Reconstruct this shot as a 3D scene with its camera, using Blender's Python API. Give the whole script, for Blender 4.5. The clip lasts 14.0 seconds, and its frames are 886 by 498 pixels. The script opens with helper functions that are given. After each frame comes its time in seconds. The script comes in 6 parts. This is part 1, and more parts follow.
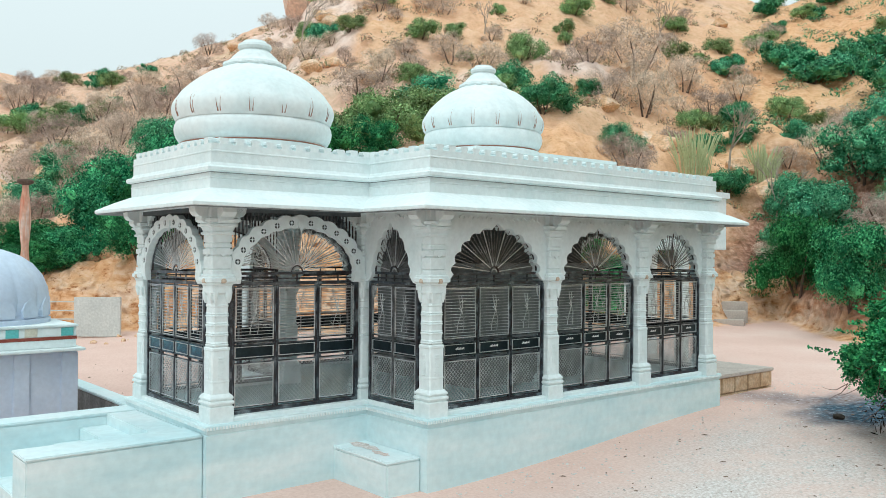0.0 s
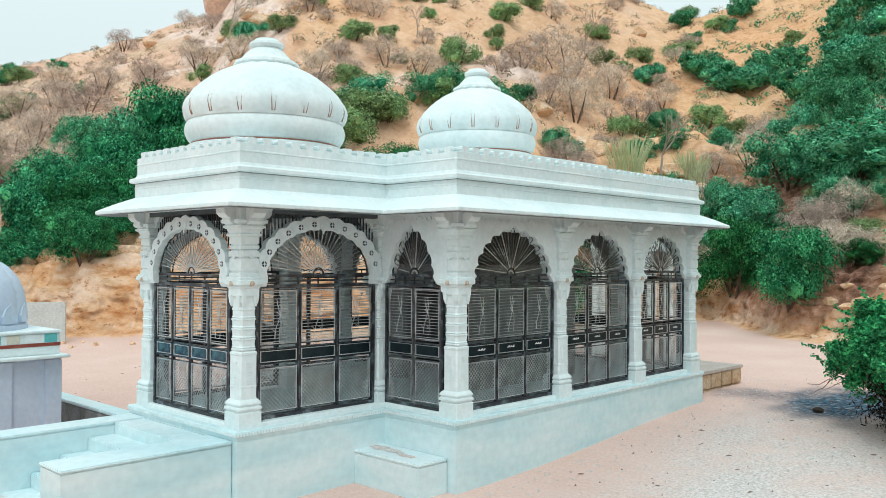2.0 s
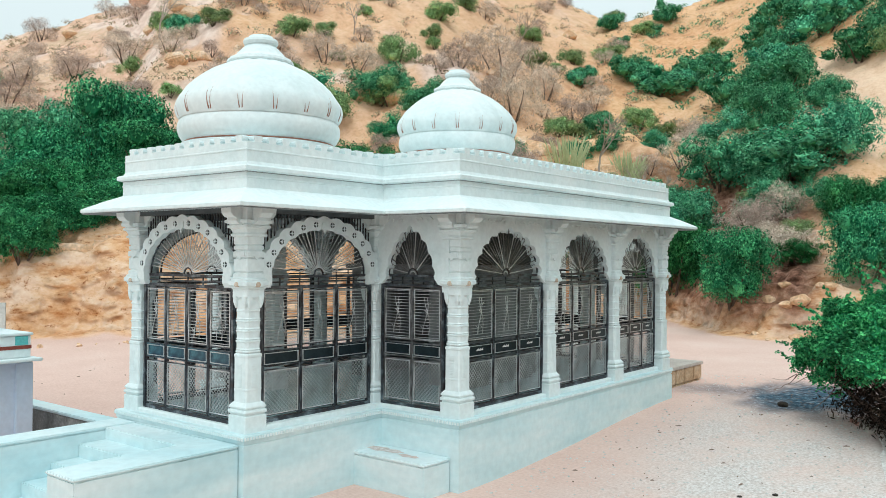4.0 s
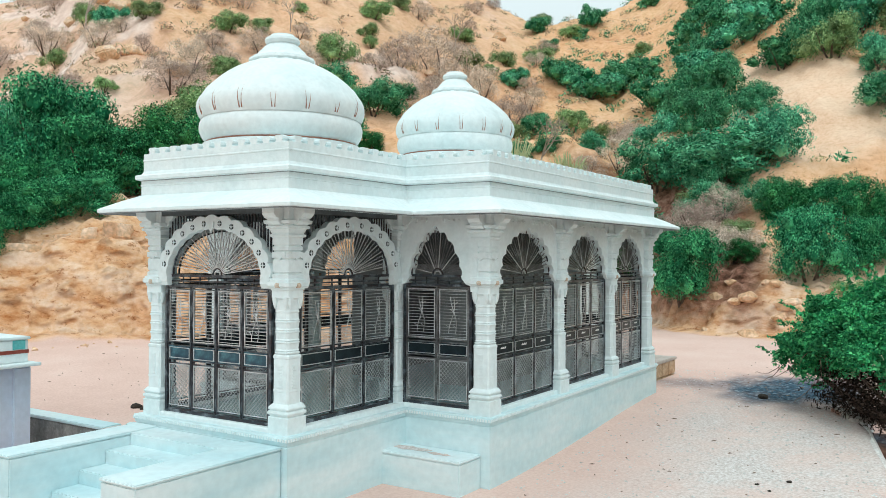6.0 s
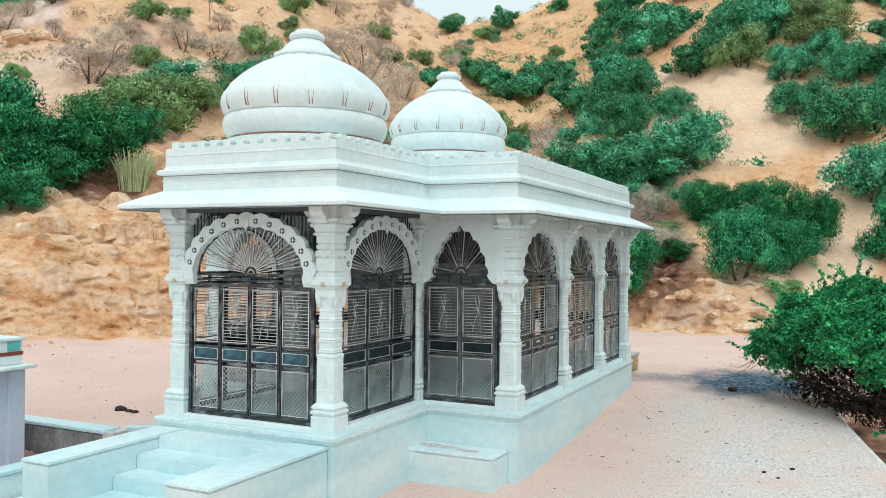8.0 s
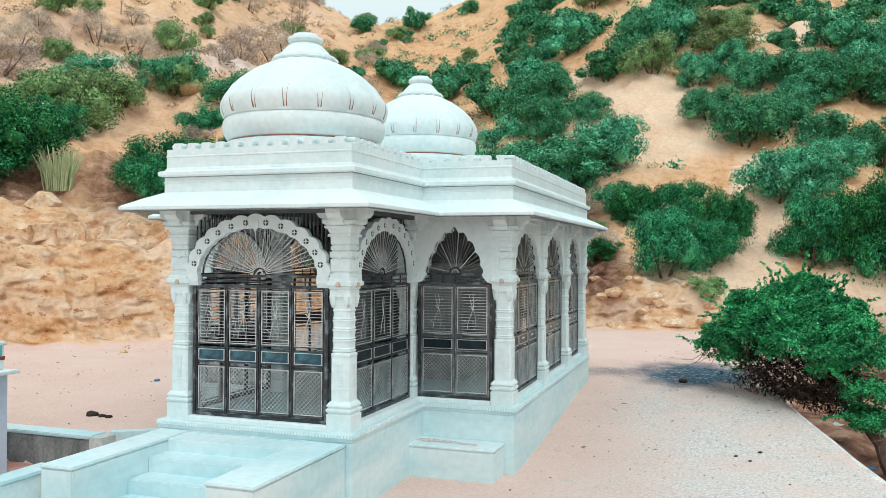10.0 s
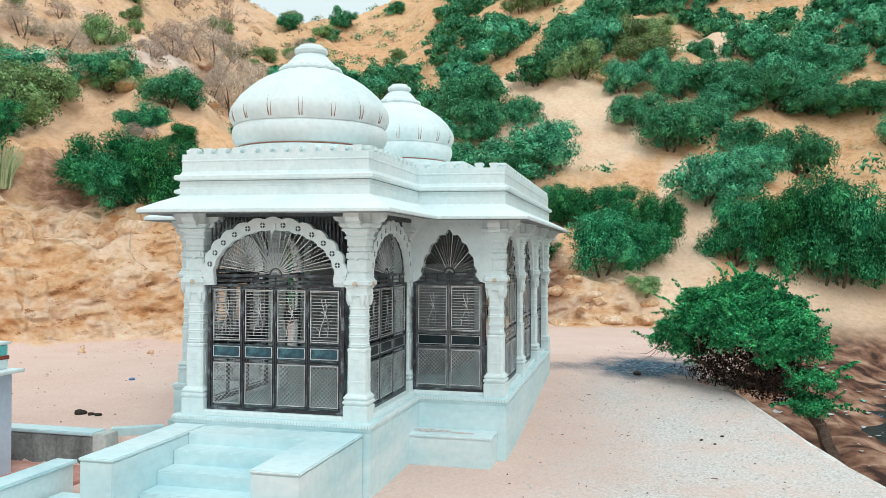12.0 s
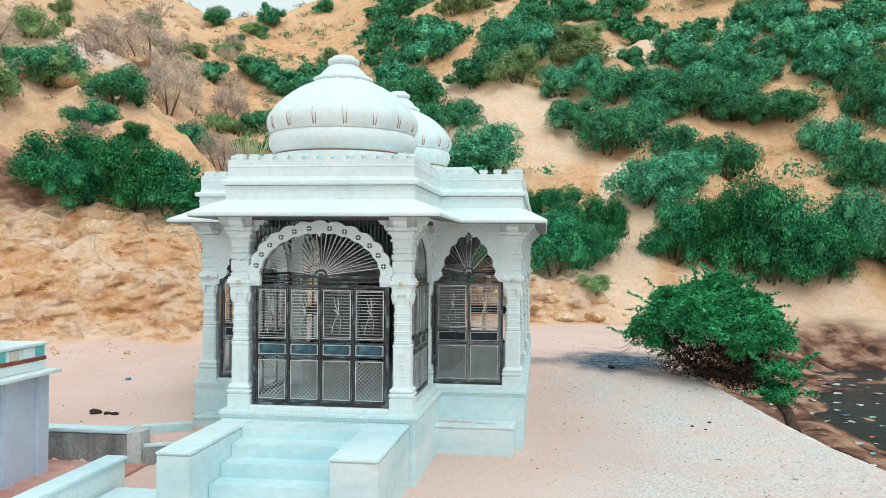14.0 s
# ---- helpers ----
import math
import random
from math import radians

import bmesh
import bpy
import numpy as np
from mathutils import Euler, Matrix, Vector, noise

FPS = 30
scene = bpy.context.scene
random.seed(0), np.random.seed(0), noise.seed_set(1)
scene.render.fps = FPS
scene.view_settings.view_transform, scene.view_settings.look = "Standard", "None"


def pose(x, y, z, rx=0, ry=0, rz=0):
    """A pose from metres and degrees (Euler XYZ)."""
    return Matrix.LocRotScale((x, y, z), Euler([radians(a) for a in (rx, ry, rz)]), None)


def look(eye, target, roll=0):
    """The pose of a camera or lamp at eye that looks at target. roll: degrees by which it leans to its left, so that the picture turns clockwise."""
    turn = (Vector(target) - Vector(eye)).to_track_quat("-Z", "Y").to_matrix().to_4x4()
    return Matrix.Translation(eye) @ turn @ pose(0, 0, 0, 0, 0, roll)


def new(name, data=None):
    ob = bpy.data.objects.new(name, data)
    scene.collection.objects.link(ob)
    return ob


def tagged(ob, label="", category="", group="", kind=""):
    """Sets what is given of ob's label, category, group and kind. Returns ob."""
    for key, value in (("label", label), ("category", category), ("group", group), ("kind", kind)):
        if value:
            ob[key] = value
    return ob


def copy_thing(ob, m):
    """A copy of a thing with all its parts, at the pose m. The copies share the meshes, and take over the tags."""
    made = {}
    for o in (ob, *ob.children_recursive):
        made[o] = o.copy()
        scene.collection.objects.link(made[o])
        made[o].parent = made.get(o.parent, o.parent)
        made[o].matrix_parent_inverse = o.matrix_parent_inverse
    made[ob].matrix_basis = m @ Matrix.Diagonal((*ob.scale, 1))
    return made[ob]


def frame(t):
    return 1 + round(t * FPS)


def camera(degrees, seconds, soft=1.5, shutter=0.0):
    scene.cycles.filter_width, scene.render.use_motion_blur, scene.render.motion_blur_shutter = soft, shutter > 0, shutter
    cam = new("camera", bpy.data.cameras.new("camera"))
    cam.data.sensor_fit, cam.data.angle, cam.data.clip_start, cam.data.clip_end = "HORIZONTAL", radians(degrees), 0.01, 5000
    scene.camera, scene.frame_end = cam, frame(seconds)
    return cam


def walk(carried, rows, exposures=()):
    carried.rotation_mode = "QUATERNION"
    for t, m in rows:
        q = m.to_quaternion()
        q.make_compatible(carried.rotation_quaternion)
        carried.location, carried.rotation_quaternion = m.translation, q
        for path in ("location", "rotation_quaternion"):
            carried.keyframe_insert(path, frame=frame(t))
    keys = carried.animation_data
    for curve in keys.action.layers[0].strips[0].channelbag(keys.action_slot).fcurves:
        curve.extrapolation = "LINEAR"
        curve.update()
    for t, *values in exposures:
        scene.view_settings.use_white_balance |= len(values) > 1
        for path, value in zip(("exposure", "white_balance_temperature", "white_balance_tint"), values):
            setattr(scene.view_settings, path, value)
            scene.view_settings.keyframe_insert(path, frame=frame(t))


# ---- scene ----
cam = camera(55.2, 14.0, soft=0.7)
PATH = [
    (0, (0.634, 1.011, 2.841), (-0.898, 2.297, 2.853), 0.4),
    (0.5, (0.361, 0.665, 2.856), (-1.134, 1.993, 2.866), 0.4),
    (1, (0.09, 0.354, 2.877), (-1.367, 1.724, 2.886), 0.4),
    (1.5, (-0.135, 0.107, 2.856), (-1.557, 1.513, 2.869), 0.3),
    (2, (-0.366, -0.12, 2.818), (-1.754, 1.319, 2.838), 0.3),
    (2.5, (-0.555, -0.314, 2.828), (-1.913, 1.154, 2.847), 0.3),
    (3, (-0.739, -0.49, 2.845), (-2.062, 1.01, 2.862), 0.4),
    (3.5, (-0.913, -0.661, 2.841), (-2.202, 0.868, 2.859), 0.4),
    (4, (-1.129, -0.862, 2.844), (-2.378, 0.699, 2.861), 0.4),
    (6.5, (-2.637, -2.138, 2.85), (-3.675, -0.429, 2.865), 0.3),
    (7, (-3.044, -2.409, 2.854), (-4.024, -0.666, 2.867), 0.4),
    (9.5, (-4.603, -3.465, 2.865), (-5.326, -1.6, 2.877), 0.4),
    (10, (-4.855, -3.702, 2.862), (-5.516, -1.815, 2.874), 0.3),
    (10.5, (-5.057, -3.948, 2.865), (-5.663, -2.043, 2.877), 0.4),
    (11, (-5.252, -4.233, 2.872), (-5.819, -2.316, 2.883), 0.3),
    (11.5, (-5.479, -4.499, 2.878), (-6.008, -2.57, 2.889), 0.4),
    (12, (-5.782, -4.779, 2.885), (-6.252, -2.835, 2.896), 0.4),
    (12.5, (-6.116, -5.051, 2.885), (-6.537, -3.096, 2.896), 0.4),
    (13, (-6.483, -5.335, 2.897), (-6.865, -3.372, 2.908), 0.4),
    (13.5, (-6.868, -5.596, 2.906), (-7.198, -3.623, 2.916), 0.4),
    (14, (-7.304, -5.855, 2.918), (-7.575, -3.873, 2.927), 0.4),
]
walk(cam, [(t, look(eye, target, roll)) for t, eye, target, roll in PATH], [(0, -0.08, 5700, 1), (14, -0.08, 5700, 1)])

# ---- light ----
world = bpy.data.worlds.new("world")
scene.world = world
world.use_nodes = True
wn, wl = world.node_tree.nodes, world.node_tree.links
sky = wn.new("ShaderNodeTexSky")
sky.sky_type = "NISHITA"
sky.sun_disc = False
sky.sun_elevation, sky.sun_rotation = radians(56), radians(146)
sky.dust_density, sky.air_density, sky.ozone_density = 6.0, 1.0, 1.0
haze = wn.new("ShaderNodeMix")
haze.data_type = "RGBA"
haze.inputs["Factor"].default_value = 0.93
haze.inputs["B"].default_value = (8.65, 8.75, 8.2, 1)
wl.new(sky.outputs["Color"], haze.inputs["A"])
# an overcast sky is brighter overhead than at the horizon
up, split, grade, dim = wn.new("ShaderNodeTexCoord"), wn.new("ShaderNodeSeparateXYZ"), wn.new("ShaderNodeMapRange"), wn.new("ShaderNodeVectorMath")
grade.inputs["To Min"].default_value, grade.inputs["To Max"].default_value = 0.92, 1.55
dim.operation = "SCALE"
wl.new(up.outputs["Generated"], split.inputs["Vector"])
wl.new(split.outputs["Z"], grade.inputs["Value"])
wl.new(haze.outputs["Result"], dim.inputs[0])
wl.new(grade.outputs["Result"], dim.inputs["Scale"])
wl.new(dim.outputs["Vector"], wn["Background"].inputs["Color"])
wn["Background"].inputs["Strength"].default_value = 0.104

sun = new("sun", bpy.data.lights.new("sun", "SUN"))
sun.data.energy, sun.data.angle, sun.data.color = 0.95, radians(24), (1.0, 0.96, 0.90)
sun.matrix_world = look((6, -9, 16), (0, 0, 0))


# ---- materials ----
def surface(name, stops, scale=2.0, rough=0.8, metal=0.0, bump=0.15, fine=30.0, fine_amt=0.12, stretch=(1, 1, 1), rand=0.0, low=0.3, high=0.7, spec=0.3):
    """Colour from broad noise through stops, shaded a little by fine noise, with fine relief."""
    m = bpy.data.materials.new(name)
    m.use_nodes = True
    n, l = m.node_tree.nodes, m.node_tree.links
    b = n["Principled BSDF"]
    co, mp = n.new("ShaderNodeTexCoord"), n.new("ShaderNodeMapping")
    mp.inputs["Scale"].default_value = stretch
    l.new(co.outputs["Object"], mp.inputs["Vector"])
    big, small = n.new("ShaderNodeTexNoise"), n.new("ShaderNodeTexNoise")
    big.inputs["Scale"].default_value, big.inputs["Detail"].default_value, big.inputs["Roughness"].default_value = scale, 7, 0.6
    small.inputs["Scale"].default_value, small.inputs["Detail"].default_value = fine, 5
    l.new(mp.outputs["Vector"], big.inputs["Vector"])
    l.new(co.outputs["Object"], small.inputs["Vector"])
    ramp = n.new("ShaderNodeValToRGB")
    els = ramp.color_ramp.elements
    for k, c in enumerate(stops):
        pos = low + (high - low) * k / max(1, len(stops) - 1)
        e = els[k] if k < 2 else els.new(pos)
        e.position, e.color = pos, (*c, 1)
    l.new(big.outputs["Fac"], ramp.inputs["Fac"])
    hsv = n.new("ShaderNodeHueSaturation")
    val = n.new("ShaderNodeMapRange")
    val.inputs["From Min"].default_value, val.inputs["From Max"].default_value = 0.3, 0.7
    val.inputs["To Min"].default_value, val.inputs["To Max"].default_value = 1 - fine_amt, 1 + fine_amt
    l.new(small.outputs["Fac"], val.inputs["Value"])
    out = val.outputs["Result"]
    if rand:
        info, rr, mul = n.new("ShaderNodeObjectInfo"), n.new("ShaderNodeMapRange"), n.new("ShaderNodeMath")
        rr.inputs["To Min"].default_value, rr.inputs["To Max"].default_value = 1 - rand, 1 + rand
        mul.operation = "MULTIPLY"
        l.new(info.outputs["Random"], rr.inputs["Value"])
        l.new(rr.outputs["Result"], mul.inputs[0])
        l.new(out, mul.inputs[1])
        out = mul.outputs[0]
    l.new(out, hsv.inputs["Value"])
    l.new(ramp.outputs["Color"], hsv.inputs["Color"])
    l.new(hsv.outputs["Color"], b.inputs["Base Color"])
    bp = n.new("ShaderNodeBump")
    bp.inputs["Strength"].default_value, bp.inputs["Distance"].default_value = bump, 0.05
    l.new(small.outputs["Fac"], bp.inputs["Height"])
    l.new(bp.outputs["Normal"], b.inputs["Normal"])
    b.inputs["Roughness"].default_value, b.inputs["Metallic"].default_value = rough, metal
    b.inputs["Specular IOR Level"].default_value = spec
    return m


WHITE = surface("whitewashed_stucco", [(0.67, 0.77, 0.775), (0.745, 0.825, 0.83), (0.785, 0.845, 0.842)], 1.6, 0.75, fine=14, fine_amt=0.05, bump=0.12)
AQUA = surface("aqua_limewash", [(0.50, 0.685, 0.725), (0.62, 0.765, 0.787), (0.75, 0.825, 0.832)], 1.0, 0.7, fine=9, fine_amt=0.05, bump=0.08, stretch=(0.5, 0.5, 2.2))
# near black, so that the dimness of the interior is in the colour
DIMINSIDE = surface("dim_inside", [(0.07, 0.085, 0.09), (0.12, 0.14, 0.145)], 2.0, 0.9, fine=20)
STEEL = surface("dark_weathered_steel", [(0.060, 0.042, 0.042), (0.055, 0.066, 0.078), (0.27, 0.31, 0.34)], 6, 0.3, 0.6, 0.05, 60, 0.25)
BRIGHT = surface("brushed_steel", [(0.30, 0.30, 0.30), (0.58, 0.61, 0.62), (0.80, 0.83, 0.84)], 4, 0.32, 0.55, 0.03, 60, 0.2)
DULL = surface("dull_grey_steel", [(0.085, 0.08, 0.08), (0.21, 0.215, 0.22), (0.50, 0.52, 0.53)], 5, 0.35, 0.7, 0.03, 60, 0.2)
BLUESHEET = surface("blue_sheet_metal", [(0.03, 0.035, 0.06), (0.05, 0.11, 0.15), (0.16, 0.36, 0.42)], 3.5, 0.2, 0.6, 0.03, 40, 0.15)
PANEL = surface("dark_sheet_metal_and_holes", [(0.012, 0.02, 0.025), (0.03, 0.05, 0.06)], 3, 0.3, 0.5, 0.03, 40, 0.15)
EAVESHADE = surface("eave_shade_grey", [(0.15, 0.165, 0.17), (0.24, 0.26, 0.265), (0.33, 0.355, 0.36)], 1.4, 0.9, fine=16, fine_amt=0.15)
LINEGREY = surface("dark_line_grey", [(0.20, 0.22, 0.22), (0.36, 0.39, 0.39)], 6, 0.9, fine=40)
RUST = surface("rust_stain", [(0.25, 0.10, 0.07), (0.44, 0.25, 0.18)], 8, 0.9, fine=50)
OCHRE = surface("ochre_worn_paint", [(0.52, 0.40, 0.29), (0.64, 0.58, 0.50)], 9, 0.9, fine=50)
TILE = surface("floor_tile", [(0.30, 0.50, 0.54), (0.44, 0.60, 0.62)], 2.5, 0.3, fine=20, bump=0.03)
GREYWALL = surface("grey_plaster_and_lining", [(0.17, 0.19, 0.195), (0.33, 0.35, 0.355)], 1.5, 0.8, fine=12)
PALE = surface("pale_concrete", [(0.50, 0.52, 0.50), (0.62, 0.63, 0.60)], 1.5, 0.9, fine=15)
CONCRETE = surface("stained_concrete", [(0.10, 0.11, 0.10), (0.25, 0.26, 0.25), (0.40, 0.41, 0.39)], 2.5, 0.9, fine=25, fine_amt=0.2, stretch=(1, 1, 0.35))


# ---- helpers for meshes ----
def finish(bm, smooth=0.0):
    bmesh.ops.recalc_face_normals(bm, faces=bm.faces)
    if smooth:
        for f in bm.faces:
            f.smooth = True
        for e in bm.edges:
            if len(e.link_faces) == 2 and e.calc_face_angle(0) > smooth:
                e.smooth = False


def part(name, bm, material, parent=None, label="", smooth=0.0, m=None):
    finish(bm, smooth)
    me = bpy.data.meshes.new(name)
    bm.to_mesh(me)
    bm.free()
    for mt in material if isinstance(material, (list, tuple)) else [material]:
        me.materials.append(mt)
    return place(name, me, parent, label, m)


def place(name, me, parent=None, label="", m=None):
    ob = new(name, me)
    if parent:
        ob.parent = parent
    if m is not None:
        ob.matrix_basis = m
    return tagged(ob, label)


def thing(name, label, category, group="", kind="", m=None):
    ob = new(name)
    if m is not None:
        ob.matrix_basis = m
    return tagged(ob, label, category, group, kind)


def box(bm, x0, x1, y0, y1, z0, z1):
    v = [bm.verts.new(p) for p in ((x0, y0, z0), (x1, y0, z0), (x1, y1, z0), (x0, y1, z0), (x0, y0, z1), (x1, y0, z1), (x1, y1, z1), (x0, y1, z1))]
    for f in ((0, 3, 2, 1), (4, 5, 6, 7), (0, 1, 5, 4), (1, 2, 6, 5), (2, 3, 7, 6), (3, 0, 4, 7)):
        bm.faces.new([v[i] for i in f])


def bar(bm, p, q, w=0.02, d=None):
    """A straight bar from p to q, w by d in section."""
    p, q = Vector(p), Vector(q)
    a = (q - p).normalized()
    s = a.cross(Vector((0, 1, 0)) if abs(a.y) < 0.9 else Vector((1, 0, 0))).normalized() * w / 2
    u = a.cross(s).normalized() * (d or w) / 2
    v = [bm.verts.new(c + i * s + j * u) for c in (p, q) for i, j in ((-1, -1), (1, -1), (1, 1), (-1, 1))]
    for f in ((0, 1, 2, 3), (7, 6, 5, 4), (0, 4, 5, 1), (1, 5, 6, 2), (2, 6, 7, 3), (3, 7, 4, 0)):
        bm.faces.new([v[i] for i in f])


def wire(bm, pts, w):
    """A thin bent rod through pts, which lie in one upright plane of constant y."""
    pts, loops = [Vector(p) for p in pts], []
    for i, p in enumerate(pts):
        d = (pts[min(i + 1, len(pts) - 1)] - pts[max(i - 1, 0)]).normalized()
        s = d.cross(Vector((0, 1, 0))) * w / 2
        u = Vector((0, w / 2, 0))
        loops.append([p + s + u, p - s + u, p - s - u, p + s - u])
    rings(bm, loops, True, True, True)


def rings(bm, loops, closed=True, cap0=False, cap1=False):
    """Skins loops of points of equal count."""
    vs = [[bm.verts.new(p) for p in lp] for lp in loops]
    n = len(vs[0])
    for a, b in zip(vs, vs[1:]):
        for i in range(n if closed else n - 1):
            j = (i + 1) % n
            bm.faces.new((a[i], a[j], b[j], b[i]))
    if cap0:
        bm.faces.new(vs[0][::-1])
    if cap1:
        bm.faces.new(vs[-1])


def slab(bm, pts, y0, y1):
    """A plate with the outline pts in x and z, from depth y0 to y1."""
    rings(bm, [[(x, y0, z) for x, z in pts], [(x, y1, z) for x, z in pts]], True, True, True)


def square(cx, cy, prof, cut=0.12):
    """Loops of a square post with small chamfers; prof is half width and height."""
    out = []
    for h, z in prof:
        c = h * cut
        out.append([(cx + sx * (h - (c if k else 0)), cy + sy * (h - (0 if k else c)), z)
                    for sx, sy, k in ((1, -1, 0), (1, 1, 0), (1, 1, 1), (-1, 1, 1), (-1, 1, 0), (-1, -1, 0), (-1, -1, 1), (1, -1, 1))])
    return out


# ---- the pavilion: plan of the lip of its plinth ----
XC, AX, BX, BR = -10.60, 1.41, 2.775, 2.65
YF, YH, YB = 5.48, 7.87, 14.88
LIP, SILL, TOPZ = 0.70, 0.76, 3.43
WEST = 0.08


def outline(d, z):
    a, b, c = AX + d, BX + d, BR + d
    return [(XC - a, YF - d, z), (XC + a, YF - d, z), (XC + a, YH - d, z), (XC + b, YH - d, z),
            (XC + c, YB + d, z), (XC - c - WEST, YB + d, z), (XC - b - WEST, YH - d, z), (XC - a, YH - d, z)]


def hall_half(y):
    """Half width of the hall, which narrows a little to the rear."""
    return BX + (BR - BX) * (y - YH) / (YB - YH)


def moulding(name, prof, material, parent, label="", closed=False):
    bm = bmesh.new()
    loops = [outline(d, z) for d, z in prof]
    rings(bm, loops + ([loops[0]] if closed else []))
    if closed:
        bmesh.ops.remove_doubles(bm, verts=bm.verts, dist=1e-5)
    return part(name, bm, material, parent, label)


pavilion = thing("shrine_pavilion", "pale aqua-white domed shrine pavilion on a raised plinth with carved pillars", "pavilion", m=pose(0, 0, 0))
moulding("plinth", [(-0.02, -1.2), (-0.02, 0.575), (-0.03, 0.58), (-0.03, 0.591), (-0.02, 0.596), (-0.015, 0.635), (-0.004, 0.64), (-0.004, 0.685), (-0.012, LIP), (-0.42, LIP), (-0.42, -1.2)], AQUA, pavilion, "pale aqua limewashed plinth wall", True)
moulding("sill", [(-0.105, LIP - 0.01), (-0.105, 0.74), (-0.115, SILL), (-0.26, SILL), (-0.26, LIP - 0.01)], WHITE, pavilion, "", True)
bm = bmesh.new()
bm.faces.new([bm.verts.new(p) for p in outline(-0.3, 0.715)])
part("floor_slab", bm, TILE, pavilion, "blue-grey tiled floor")
# rope beading below the lip
bm = bmesh.new()
for (x0, y0, _), (x1, y1, _) in zip(outline(-0.002, 0), outline(-0.002, 0)[1:] + outline(-0.002, 0)[:1]):
    n = int(math.hypot(x1 - x0, y1 - y0) / 0.042)
    for k in range(n):
        u = (k + 0.5) / n
        x, y = x0 + (x1 - x0) * u, y0 + (y1 - y0) * u
        box(bm, x - 0.011, x + 0.011, y - 0.011, y + 0.011, 0.645, 0.68)
tagged(part("beading", bm, WHITE, pavilion), kind="stuff")

# sloping eave, frieze, cornice, parapet, roof
moulding("eave", [(-0.30, 3.72), (-0.10, 3.665), (0.12, 3.565), (0.33, 3.455), (0.34, 3.445), (0.34, 3.41), (0.33, 3.40), (0.10, 3.44), (-0.30, 3.50)], WHITE, pavilion, "thin sloping white stone eave", True)
# the eave's underside is coloured darker to stand in for its shade
moulding("eave_underside", [(0.322, 3.397), (0.10, 3.435), (-0.29, 3.495), (-0.29, 3.475), (0.10, 3.415), (0.322, 3.384)], EAVESHADE, pavilion, "underside of the eave, darkened to grey for its shade", True)
frieze = moulding("frieze", [(-0.30, 3.42), (-0.06, 3.42), (-0.06, 3.765), (-0.052, 3.77), (-0.052, 3.785), (-0.06, 3.79), (-0.06, 3.845), (-0.015, 3.852), (0.0, 3.865), (0.0, 3.905), (-0.015, 3.918), (-0.06, 3.93), (-0.08, 3.97), (-0.30, 3.97)], WHITE, pavilion, "white frieze and cornice with a dark grey line", True)
# darker grey strip just below the cornice
moulding("weathered_line", [(-0.058, 3.838), (-0.048, 3.838), (-0.048, 3.849), (-0.058, 3.849)], LINEGREY, frieze, "dark grey line under the cornice", True)
parapet = moulding("parapet", [(-0.08, 3.96), (-0.08, 4.10), (-0.072, 4.105), (-0.072, 4.12), (-0.08, 4.125), (-0.08, 4.205), (-0.20, 4.205), (-0.20, 3.96)], WHITE, pavilion, "white parapet with small square merlons", True)
bm = bmesh.new()
bm.faces.new([bm.verts.new(p) for p in outline(-0.15, 4.0)])
part("roof", bm, WHITE, pavilion)
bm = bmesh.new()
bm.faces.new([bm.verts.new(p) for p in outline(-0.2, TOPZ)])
part("soffit", bm, DIMINSIDE, pavilion, "ceiling coloured near black for the dim interior")

bm = bmesh.new()
slab(bm, [(-0.056, -0.01), (0.056, -0.01), (0.05, 0.034), (0.066, 0.042), (0.066, 0.070), (0.054, 0.082), (-0.054, 0.082), (-0.066, 0.070), (-0.066, 0.042), (-0.05, 0.034)], -0.058, 0.058)
finish(bm)
merlon_mesh = bpy.data.meshes.new("merlon")
bm.to_mesh(merlon_mesh)
bm.free()
merlon_mesh.materials.append(WHITE)
edge = outline(-0.14, 4.205)
for (x0, y0, _), (x1, y1, _) in zip(edge, edge[1:] + edge[:1]):
    n = max(1, round(math.hypot(x1 - x0, y1 - y0) / 0.215))
    for k in range(n):
        u = (k + 0.5) / n
        place("merlon", merlon_mesh, parapet, m=pose(x0 + (x1 - x0) * u, y0 + (y1 - y0) * u, 4.203 + random.uniform(-0.006, 0.002), 0, 0, math.degrees(math.atan2(y1 - y0, x1 - x0)) + random.uniform(-1.5, 1.5)))


